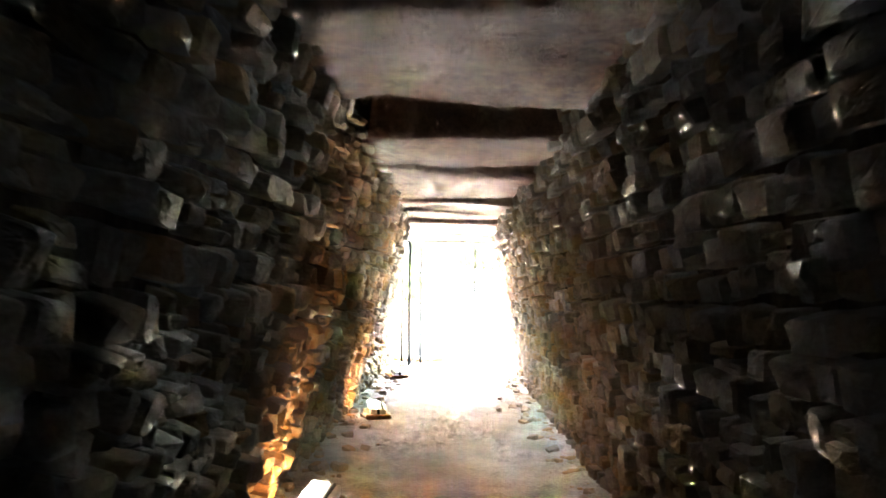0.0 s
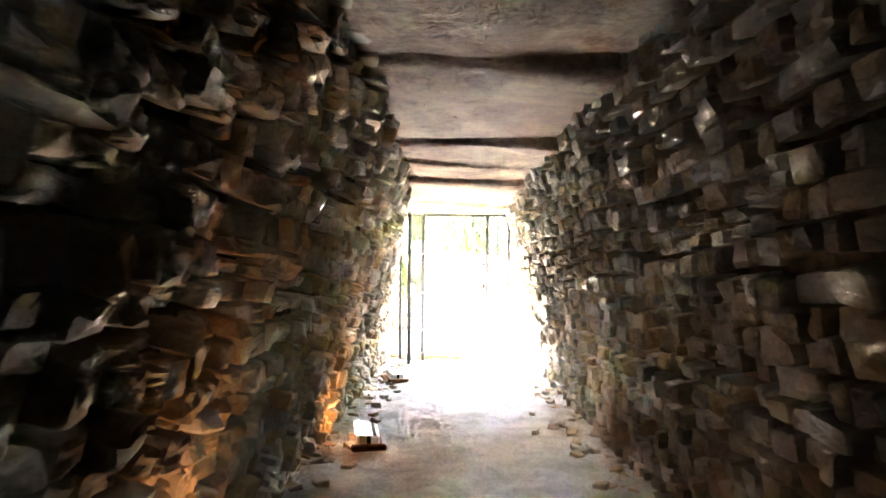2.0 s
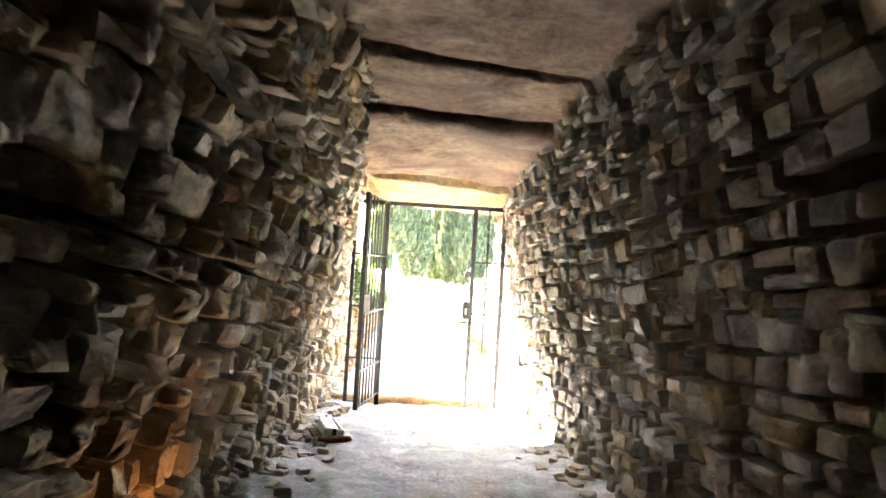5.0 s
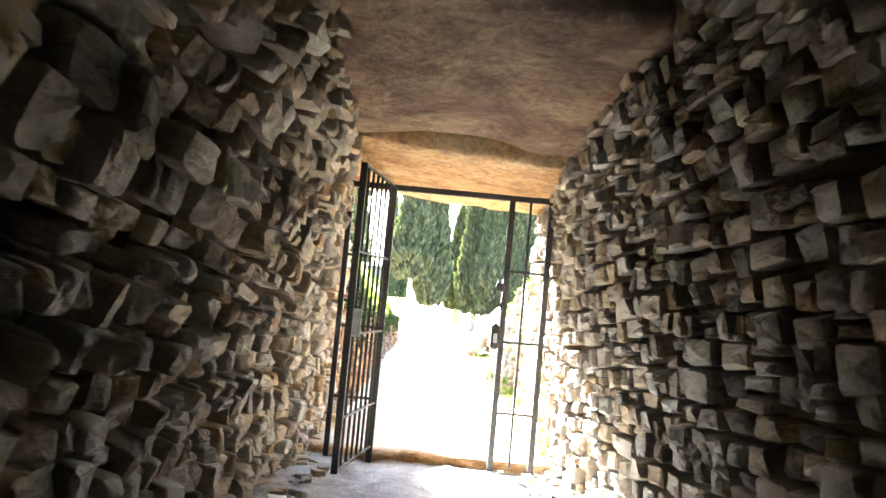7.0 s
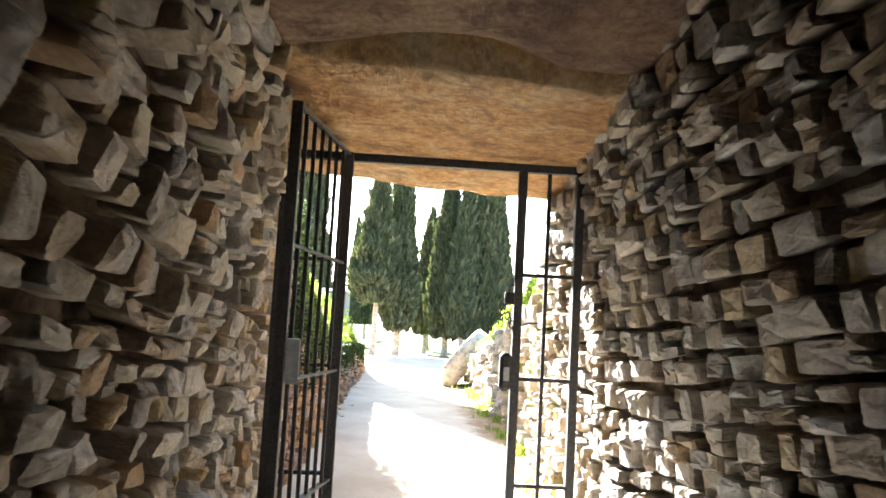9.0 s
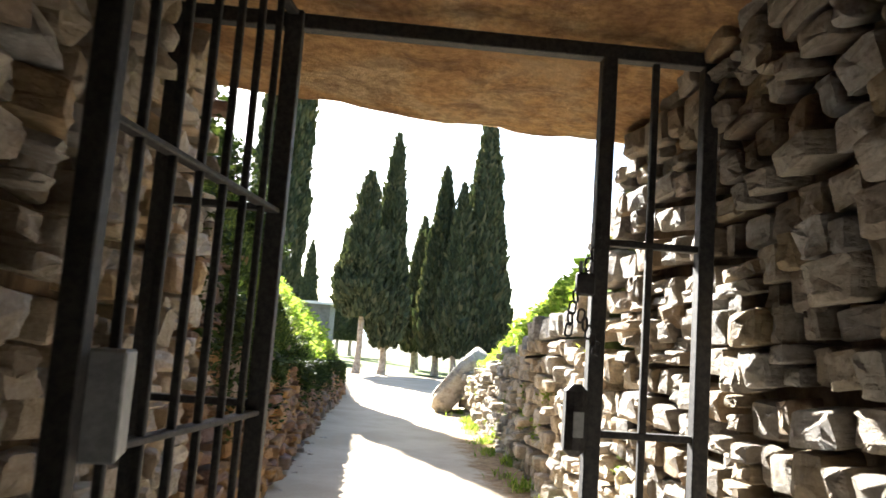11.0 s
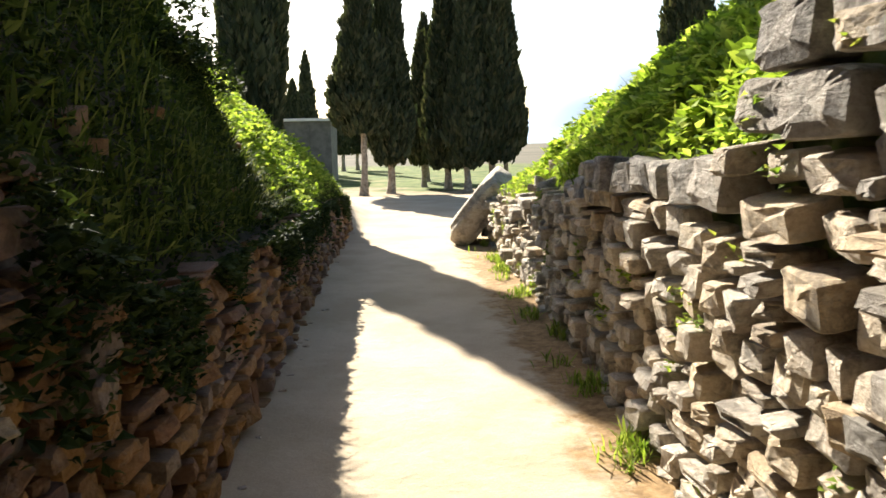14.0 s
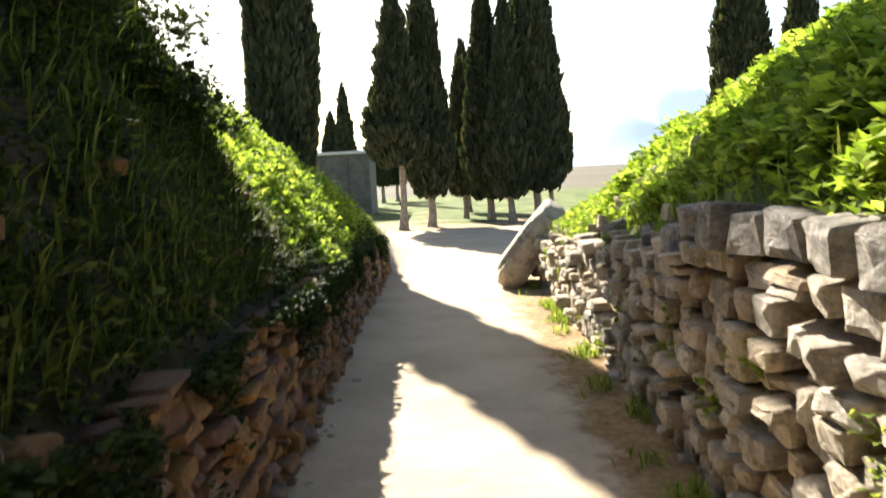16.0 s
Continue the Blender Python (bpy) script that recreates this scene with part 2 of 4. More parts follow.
# left bank tones: its shade is put into the grass and soil colours
SHADE_TONED_GRASS = leaf_material("bank_grass", (0.032, 0.052, 0.014), (0.078, 0.115, 0.028), (0.20, 0.225, 0.068), 0.48)
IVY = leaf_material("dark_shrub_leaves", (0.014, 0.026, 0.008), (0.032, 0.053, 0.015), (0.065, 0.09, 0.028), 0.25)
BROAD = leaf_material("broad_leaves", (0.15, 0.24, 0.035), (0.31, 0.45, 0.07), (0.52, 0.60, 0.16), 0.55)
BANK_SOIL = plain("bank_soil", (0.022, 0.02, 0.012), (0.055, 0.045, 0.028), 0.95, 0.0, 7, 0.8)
HILL_NEAR, HILL_FAR = painted_haze("hazy_hill", (0.42, 0.50, 0.56), (0.40, 0.50, 0.62), 110), painted_haze("hazy_far_hill", (0.62, 0.72, 0.82), (0.60, 0.72, 0.86), 330)

# ---- builders ----


def mesh_object(name, verts, faces, material, smooth=False):
    me = bpy.data.meshes.new(name)
    me.from_pydata([tuple(v) for v in verts], [], faces)
    me.materials.append(material)
    if smooth:
        me.shade_smooth()
    me.update()
    return new(name, me)


def part(name, bm, material, parent, label=""):
    """Links a bmesh as one mesh object under a thing or a part."""
    me = bpy.data.meshes.new(name)
    bm.normal_update()
    bm.to_mesh(me)
    bm.free()
    me.materials.append(material)
    ob = new(name, me)
    if parent:
        ob.parent = parent
    return tagged(ob, label)


def empty(name, m, label="", category="", group="", kind=""):
    ob = new(name)
    ob.matrix_world = m
    ob.empty_display_size = 0.1
    return tagged(ob, label, category, group, kind)


def lerp_table(table, v):
    xs, ys = zip(*table)
    return float(np.interp(v, xs, ys))


def block(size, centre=(0, 0, 0), bevel=0.004, turn=None):
    """A box with bevelled edges, as a bmesh."""
    bm = bmesh.new()
    m = Matrix.LocRotScale(centre, turn, size)
    bmesh.ops.create_cube(bm, size=1.0, matrix=m)
    if bevel:
        bmesh.ops.bevel(bm, geom=bm.edges[:], offset=min(bevel, min(size) * 0.4), segments=1, affect="EDGES")
    return bm


def strut(a, b, w, d=None, bevel=0.003):
    """A square bar from a to b."""
    a, b = Vector(a), Vector(b)
    way = b - a
    turn = way.to_track_quat("Z", "Y")
    return block((w, d or w, way.length), (a + b) / 2, bevel, turn)


def rod(a, b, r, sides=8):
    a, b = Vector(a), Vector(b)
    way = b - a
    bm = bmesh.new()
    m = Matrix.LocRotScale((a + b) / 2, way.to_track_quat("Z", "Y"), None)
    bmesh.ops.create_cone(bm, cap_ends=True, segments=sides, radius1=r, radius2=r, depth=way.length, matrix=m)
    return bm


def floor_z(y):
    return lerp_table([(-30, 1.92), (0, 0.0), (3, 0.14), (11, 0.15), (20, 0.28), (40, 0.3), (200, 0.1), (4000, 0.0)], y)


def right_x(y, h):
    base = lerp_table([(-2, 1.07), (0, 1.02), (2, 1.05), (5, 1.15), (9, 1.2), (12, 1.2)], y)
    top = lerp_table([(-4, 0.69), (-1.2, 0.67), (0, 0.79), (1.2, 0.78), (4, 0.95), (7, 1.08), (12, 1.15)], y)
    return base + (top - base) * (max(h, 0) / 2.2) ** 1.45


def left_x(y, h):
    base = lerp_table([(-2, -0.98), (0, -0.93), (2, -0.80), (8, -0.80), (12.5, -0.78)], y)
    top = lerp_table([(-4, -0.43), (-1, -0.64), (0, -0.80), (1, -0.88), (3, -1.0), (12.5, -1.0)], y)
    return base + (top - base) * (max(h, 0) / 2.25) ** 1.05


def right_top(y):
    return lerp_table([(-30, 4.3), (-1, 2.35), (0.9, 2.13), (1.05, 1.95), (1.2, 1.86), (1.6, 1.82), (1.66, 1.70), (1.8, 1.69), (1.84, 1.49), (4.1, 1.44), (4.3, 1.30), (5.5, 1.20), (7.0, 1.10), (8.0, 0.93), (10.6, 0.8)], y)


def left_top(y):
    return lerp_table([(-30, 4.4), (-1, 2.4), (0.9, 2.2), (1.1, 1.7), (1.7, 1.35), (2.4, 1.05), (4, 1.0), (6, 0.95), (10.7, 0.82), (12.5, 0.72)], y)


def unit_stone(rng, rough):
    """A broken block one unit long, high and deep, with worn corners and an uneven face, which looks along +z."""
    square, seed, k = rng.uniform(0.14, 0.26) + 0.2 * rough * rng.random(), rng.uniform(0, 90), 16
    skew, taper, wedge = rng.uniform(-0.14, 0.14) * rough, rng.uniform(-0.16, 0.16) * rough, rng.uniform(-0.2, 0.2) * (0.3 + 0.7 * rough)
    tx, ty = rng.uniform(-0.2, 0.2) * rough, rng.uniform(-0.2, 0.14) * rough
    v = []
    for grow, z, amount in ((0.90, -0.5, 0.3), (0.985, 0.02, 0.8), (1.0, 0.38, 1.0), (0.93, 0.46, 0.95), (0.5, 0.49, 0.6)):
        for i in range(k):
            a = 2 * math.pi * (i + 0.5) / k
            c, s = math.cos(a), math.sin(a)
            x, y = 0.5 * math.copysign(abs(c) ** square, c), 0.5 * math.copysign(abs(s) ** square, s)
            x, y = x * (1 + taper * y) + skew * y, y * (1 + wedge * x)
            g = grow * (1 + 0.13 * amount * noise.noise((x * 2.6 + seed, y * 2.6, z * 1.4)) + 0.05 * amount * noise.noise((x * 7 + seed, y * 7, z * 5)))
            lump = (0.4 + 0.6 * rough) * 0.10 * noise.noise((x * grow * 2.2, y * grow * 2.2, seed)) + 0.05 * noise.noise((x * grow * 6, y * grow * 6, seed))
            front = (tx * x + ty * y + lump) if z > 0.1 else 0.0
            v.append((x * g, y * g, z + front * (1.0 if z > 0.4 else 0.8)))
    v.append((0, 0, 0.49 + 0.10 * noise.noise((0, 0, seed))))
    f = []
    for i in range(k):
        j = (i + 1) % k
        for a in range(4):
            f.append((a * k + i, a * k + j, a * k + k + j, a * k + k + i))
        f.append((4 * k + i, 4 * k + j, 5 * k))
    return v, f


DRESSED, RUBBLE = (0, 40), (40, 80)
STONES = [unit_stone(random.Random(100 + i), 0.3 if i < DRESSED[1] else 0.65) for i in range(RUBBLE[1])]
STONE_MESHES = {}


def stone_mesh(i, material):
    key = (i, material.name)
    if key not in STONE_MESHES:
        me = bpy.data.meshes.new("stone")
        me.from_pydata(*[STONES[i][0], [], STONES[i][1]])
        me.materials.append(material)
        STONE_MESHES[key] = me
    return STONE_MESHES[key]


def stone_poses(seed, side, face, top, y0, y1, thick, long, lean, depth=0.17, proud=0.03, gap=(0.012, 0.008), cut=RUBBLE):
    """Courses of stones over one wall: poses with the stones' sizes in them."""
    rng = random.Random(seed)
    out, h, course = [], -0.03, 0
    while h < 2.5:
        t = rng.uniform(*thick)
        y = y0 - rng.uniform(0, long[1])
        while y < y1:
            size = rng.uniform(*long) * (1.0 if rng.random() < 0.8 else 1.45)
            yc = y + size / 2
            wave = noise.noise((yc * 0.55, course * 0.31 + seed, 0)) * 0.07 + noise.noise((yc * 1.9, course * 0.7 + seed, 3)) * 0.03
            hc = h + t / 2 + wave * min(1.0, h * 4 + 0.2)
            z = floor_z(yc) + hc
            if z + t * 0.3 < top(yc):
                split = 2 if (t > thick[0] * 1.5 and rng.random() < 0.22) else 1
                for s in range(split):
                    hh = hc + (s - (split - 1) / 2) * t / split + rng.gauss(0, 0.07) * t
                    x = face(yc, hh)
                    lean_x = face(yc, hh + 0.1) - face(yc, hh - 0.1)
                    run_x = face(yc + 0.1, hh) - face(yc - 0.1, hh)
                    up = Vector((lean_x, 0, 0.2)).normalized()
                    along = Vector((run_x, 0.2, floor_z(yc + 0.1) - floor_z(yc - 0.1) if yc < 0 else 0)).normalized() * (-side)
                    out_way = along.cross(up).normalized()
                    up = out_way.cross(along)
                    m = Matrix((along, up, out_way)).transposed()
                    m = m @ Euler((rng.gauss(0, lean), rng.gauss(0, lean), rng.gauss(0, lean * 0.8))).to_matrix()
                    p = rng.gauss(0, proud)
                    p = max(-2.0 * proud, min(1.8 * proud, p))
                    centre = Vector((x, yc, floor_z(yc) + hh)) + out_way * (p - depth * 0.45)
                    grow = rng.uniform(0.90, 1.02)
                    out.append((yc, Matrix.LocRotScale(centre, m.to_quaternion(), (size * grow - gap[0], (t / split) * rng.uniform(0.80, 1.10) * 1.03 - gap[1], depth)), rng.randrange(*cut)))
            y += size
        h += t
        course += 1
    return out


def wall_backing(name, side, face, top, y0, y1, inset, thick, step=0.25):
    """The earthen core of a wall, closed all round."""
    n = int((y1 - y0) / step) + 1
    v, f, k = [], [], 8
    for i in range(n + 1):
        y = y0 + (y1 - y0) * i / n
        z0 = floor_z(y)
        hs = [(-0.35 + (top(y) - (0.13 if y > 1 else 0.0) - z0 + 0.35) * j / (k - 1)) for j in range(k)]
        ring = [(face(y, h) + side * inset, y, z0 + h) for h in hs] + [(face(y, 0) + side * (inset + thick), y, z0 + h) for h in reversed(hs)]
        v += ring
    r = 2 * k
    for i in range(n):
        for j in range(r):
            q = (i * r + j, i * r + (j + 1) % r, (i + 1) * r + (j + 1) % r, (i + 1) * r + j)
            f.append(q if side > 0 else q[::-1])
    f += [tuple(range(r)), tuple(range(n * r, n * r + r))]
    return tagged(mesh_object(name, v, f, EARTH), kind="structure")


def lay_stones(wall, poses, material, near):
    """The stones of a wall: those of one stretch singly, the rest as one part."""
    single = [p for p in poses if near[0] <= p[0] <= near[1]][:300]
    chosen = {id(p) for p in single}
    for _, m, i in single:
        ob = new("stone", stone_mesh(i, material))
        ob.parent = wall
        ob.matrix_basis = m
    v, f = [], []
    for p in poses:
        if id(p) in chosen:
            continue
        n = len(v)
        v += [p[1] @ Vector(q) for q in STONES[p[2]][0]]
        f += [tuple(n + a for a in q) for q in STONES[p[2]][1]]
    if not v:
        return
    rest = mesh_object("stones", v, f, material)
    rest.parent = wall
    tagged(rest, kind="stuff")


def sheet(name, xs, ys, height, material, smooth=True, keep=None):
    """A height field over a grid."""
    v = [(x, y, height(x, y)) for y in ys for x in xs]
    w = len(xs)
    f = [(j * w + i, j * w + i + 1, (j + 1) * w + i + 1, (j + 1) * w + i) for j in range(len(ys) - 1) for i in range(w - 1)
         if keep is None or keep((xs[i] + xs[i + 1]) / 2, (ys[j] + ys[j + 1]) / 2)]
    return tagged(mesh_object(name, v, f, material, smooth), kind="structure")


def spread(a, b, step):
    n = max(1, round((b - a) / step))
    return [a + (b - a) * i / n for i in range(n + 1)]


# ---- ground, floors ----
def ground_z(x, y):
    away = max(0.0, abs(x) - 3.0)
    return floor_z(y) - 0.06 + 0.02 * noise.noise((x * 0.4, y * 0.4, 1)) * min(1.0, away)


sheet("ground", [-4000, -900, -200, -60, -25, -12, -7] + spread(-4, 6, 0.5) + [8, 12, 25, 60, 200, 900, 4000],
      [-600, -100, -30] + spread(-18, 60, 1.0) + [80, 120, 200, 400, 900, 2000, 4000], ground_z, LAND)


def bumpy(x, y, amount, size):
    return amount * (noise.noise((x * size, y * size, 5)) + 0.5 * noise.noise((x * size * 2.7, y * size * 2.7, 9)))


sheet("floor", spread(-1.25, 1.25, 0.035), spread(-17.2, 0.35, 0.045),
      lambda x, y: floor_z(y) + bumpy(x, y, 0.026, 3.4) + bumpy(x, y, 0.012, 9.0) + 0.05 * max(0, abs(x) - 0.75), DIRT)


def path_z(x, y):
    edge = max(0.0, abs(x - 0.1) - 0.8)
    spill = 0.08 * edge if y < 12 else 0.0
    if y > 12.3:
        spill += 0.5 * max(0.0, -0.55 - x) * min(1.0, (y - 12.3) / 1.0) * max(0.0, 1 - abs(y - 14.6) / 3.2)
    return floor_z(y) + 0.012 + spill + bumpy(x, y, 0.007, 3.0)


def on_path(x, y):
    wide = 0.25 * noise.noise((y * 0.9, 2, 0))
    if y < 12.4:
        return abs(x) < 1.35
    left = lerp_table([(12.4, -1.5), (15, -2.6), (20, -2.4)], y)
    return left + wide < x < lerp_table([(12.4, 2.0), (16, 6), (20, 12)], y) + wide and y < 19.2 + 1.2 * noise.noise((x * 0.6, 7, 0))


sheet("path", spread(-3, 12, 0.1), spread(0.3, 20.5, 0.1), path_z, SAND, True, on_path)

# ---- corridor and outer walls ----
def end_wall():
    ob = part("wall_end", block((3.2, 0.4, 3.6), (0, -17.3, 2.2), 0.02), EARTH, None)
    return tagged(ob, kind="structure")


end_wall()
wall_l = wall_backing("wall_left", -1, left_x, left_top, -17.2, 1.0, 0.095, 0.7)
wall_r = wall_backing("wall_right", 1, right_x, right_top, -17.2, 1.0, 0.095, 0.7)
wall_lo = wall_backing("wall_left_outer", -1, left_x, left_top, 1.0, 12.5, 0.1, 0.5)
wall_ro = wall_backing("wall_right_outer", 1, right_x, right_top, 1.0, 10.6, 0.14, 0.5)

# ---- roof slabs ----
SLABS = [  # front edge and back edge at each wall (left, right), height at the front, drop to the right, rise to the back
    (1.02, 1.0, -1.22, -1.24, 2.19, 0.19, 0.05), (-1.2, -1.22, -3.92, -3.15, 2.24, 0.02, 0.10), (-3.9, -3.12, -4.75, -4.27, 2.41, 0.03, 0.04),
    (-4.72, -4.24, -5.62, -5.70, 2.49, 0.05, 0.04), (-5.60, -5.68, -7.7, -7.9, 2.57, 0.06, 0.09), (-7.72, -7.85, -9.1, -9.25, 2.68, 0.03, 0.06),
    (-9.0, -9.0, -10.0, -10.0, 3.02, 0.0, 0.0), (-9.85, -9.95, -11.3, -11.2, 2.80, 0.04, 0.06), (-11.2, -11.1, -12.2, -12.3, 3.05, 0.0, 0.0),
    (-12.1, -12.2, -14.0, -14.1, 2.92, 0.02, 0.08), (-13.9, -14.0, -17.4, -17.4, 3.05, 0.0, 0.05)]


def ceiling():
    v, f = [], []
    for s, (fl, fr, bl, br, z, drop, rise) in enumerate(SLABS):
        nx, ny, x0, x1, thick = 36, 22, -1.35, 1.35, 0.42
        start = len(v)
        for layer in (0, 1):
            for j in range(ny + 1):
                for i in range(nx + 1):
                    u, w = i / nx, j / ny
                    x = x0 + (x1 - x0) * u
                    ya, yb = fl + (fr - fl) * u, bl + (br - bl) * u
                    edge = 0.05 * noise.noise((x * 1.6, s * 3.1, w * 2)) + 0.02 * noise.noise((x * 6, s * 1.7, w * 2))
                    y = ya + (yb - ya) * w + edge * (abs(2 * w - 1) ** 2)
                    if layer:
                        zz = z + thick
                    else:
                        rim = max(0.0, abs(2 * w - 1) - 0.86) / 0.14
                        zz = z + rise * w - drop * (u - 0.3) + 0.055 * noise.noise((x * 0.9, y * 0.9, s * 7.0)) + 0.022 * noise.noise((x * 3.5, y * 3.5, s)) + 0.01 * noise.noise((x * 9, y * 9, s)) + (0.04 * rim * rim if s else 0.0)
                        if s == 1:  # the hollow over the back of the lintel
                            zz += 0.09 * math.exp(-(x / 0.33) ** 4) * max(0.0, 1 - w / 0.14)
                    v.append((x, y, zz))
        w1 = nx + 1
        size = w1 * (ny + 1)

        def at(layer, i, j):
            return start + layer * size + j * w1 + i
        for j in range(ny):
            for i in range(nx):
                f.append((at(0, i, j), at(0, i + 1, j), at(0, i + 1, j + 1), at(0, i, j + 1)))
        f.append((at(1, 0, 0), at(1, 0, ny), at(1, nx, ny), at(1, nx, 0)))
        for i in range(nx):
            f.append((at(0, i, 0), at(1, i, 0), at(1, i + 1, 0), at(0, i + 1, 0)))
            f.append((at(0, i, ny), at(0, i + 1, ny), at(1, i + 1, ny), at(1, i, ny)))
        for j in range(ny):
            f.append((at(0, 0, j), at(0, 0, j + 1), at(1, 0, j + 1), at(1, 0, j)))
            f.append((at(0, nx, j), at(1, nx, j), at(1, nx, j + 1), at(0, nx, j + 1)))
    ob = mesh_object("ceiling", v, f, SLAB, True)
    # all slabs behind the lintel take the shade-darkened copy
    ob.data.materials.append(SHADED_SLAB)
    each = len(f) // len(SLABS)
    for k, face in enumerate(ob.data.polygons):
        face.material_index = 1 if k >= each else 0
    return tagged(ob, "large rough sandstone slabs laid across the corridor", kind="structure")


ceiling()

# ---- mound and banks ----
LEFT_CREST = [(0, 3.02), (4, 2.9), (5.6, 2.68), (6.6, 2.72), (8.76, 2.8), (10.3, 2.62), (13.5, 2.15), (15, 1.5), (16.5, 0.5), (18, 0.1)]
LEFT_WIDTH = [(0, 0.71), (5.4, 0.80), (6.6, 1.9), (18, 2.0)]
RIGHT_CREST = [(0, 2.9), (3, 2.5), (5.2, 2.28), (6.9, 2.05), (9.4, 1.25), (11, 0.75), (13, 0.2), (15, 0.05)]


def left_bank(s, y):
    z0 = left_top(y) - 0.06 if y < 12.5 else lerp_table([(12.5, 0.66), (14, 0.4), (16, 0.15)], y)
    crest = lerp_table(LEFT_CREST, y)
    wide = lerp_table(LEFT_WIDTH, y)
    rise = min(1.0, s / wide) ** 0.85
    z = z0 + (crest - z0) * rise
    if s > wide:
        z -= 0.05 * (s - wide) ** 1.2
    return max(z + 0.09 * noise.noise((s * 1.3, y * 0.9, 2)) * min(1, s * 2), 0.0)


def right_bank(s, y):
    z0 = right_top(y) - 0.05 if y < 10.6 else lerp_table([(10.6, 0.74), (12, 0.35), (14, 0.1)], y)
    crest = lerp_table(RIGHT_CREST, y)
    rise = min(1.0, (1 - math.exp(-s / 0.9)) / (1 - math.exp(-1.3 / 0.9)))
    z = z0 + (crest - z0) * rise
    if s > 1.3:
        z -= 0.06 * (s - 1.3) ** 1.2
    return max(z + 0.09 * noise.noise((s * 1.3, y * 0.9, 12)) * min(1, s * 2), 0.0)


def left_edge(y):
    return left_x(min(y, 12.5), max(0.0, left_top(min(y, 12.5)) - floor_z(y))) - 0.1


def right_edge(y):
    return right_x(min(y, 10.6), max(0.0, right_top(min(y, 10.6)) - floor_z(y))) + 0.1


def bank(name, side, edge, shape, y0, y1):
    ss = [0.0, 0.06] + spread(0.15, 2.0, 0.12) + [2.5, 3.2, 4.5, 6.5, 9.5, 13]
    ys = spread(y0, y1, 0.15)
    v, w = [], len(ss)
    for y in ys:
        for s in ss:
            v.append((edge(y) + side * (s + 0.02), y, shape(s, y)))
    f = []
    for j in range(len(ys) - 1):
        for i in range(w - 1):
            q = (j * w + i, j * w + i + 1, (j + 1) * w + i + 1, (j + 1) * w + i)
            f.append(q if side > 0 else q[::-1])
    # the face down behind the wall
    n = len(v)
    for j, y in enumerate(ys):
        v.append((edge(y) + side * 0.35, y, -0.1))
    for j in range(len(ys) - 1):
        q = (n + j, j * w, (j + 1) * w, n + j + 1)
        f.append(q if side > 0 else q[::-1])
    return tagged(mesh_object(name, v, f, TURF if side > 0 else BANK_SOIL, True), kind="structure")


bank("bank_left", -1, left_edge, left_bank, 0.55, 18)
bank("bank_right", 1, right_edge, right_bank, 0.55, 15)


def mound_z(x, y):
    out = max(0.0, math.hypot(max(abs(x) - 2.5, 0), max(-12 - y, 0)) / 13)
    top = lerp_table([(-16, 4.6), (-6, 4.0), (-2, 3.3), (0.75, 2.72)], y)
    return max(-0.2, top * max(0.0, 1 - out ** 1.6) + bumpy(x, y, 0.05, 0.8))


sheet("mound", [-17, -14, -11, -8.5, -6, -4.5, -3.4, -2.6, -2, -1.4, -0.8, -0.3, 0.3, 0.8, 1.4, 2, 2.6, 3.4, 4.5, 6, 8.5, 11, 14, 17],
      spread(-28, 0.8, 0.9), mound_z, TURF)

# ---- distance ----
def hill(name, cx, cy, height, wide, deep, seed, material):
    xs, ys = spread(cx - 2.6 * wide, cx + 2.6 * wide, wide / 14), spread(cy - 2 * deep, cy + 2 * deep, deep / 4)

    def h(x, y):
        g = math.exp(-((x - cx) / wide) ** 2 - ((y - cy) / deep) ** 2)
        return height * g * (1 + 0.08 * noise.noise((x / wide * 2.2, y / deep, seed)) + 0.02 * noise.noise((x / wide * 8, y / deep * 3, seed))) - height * 0.02
    sheet(name, xs, ys, h, material)


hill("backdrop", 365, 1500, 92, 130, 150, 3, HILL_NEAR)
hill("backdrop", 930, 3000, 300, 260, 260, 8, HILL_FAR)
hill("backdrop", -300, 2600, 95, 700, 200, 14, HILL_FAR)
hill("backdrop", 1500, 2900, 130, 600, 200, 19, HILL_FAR)

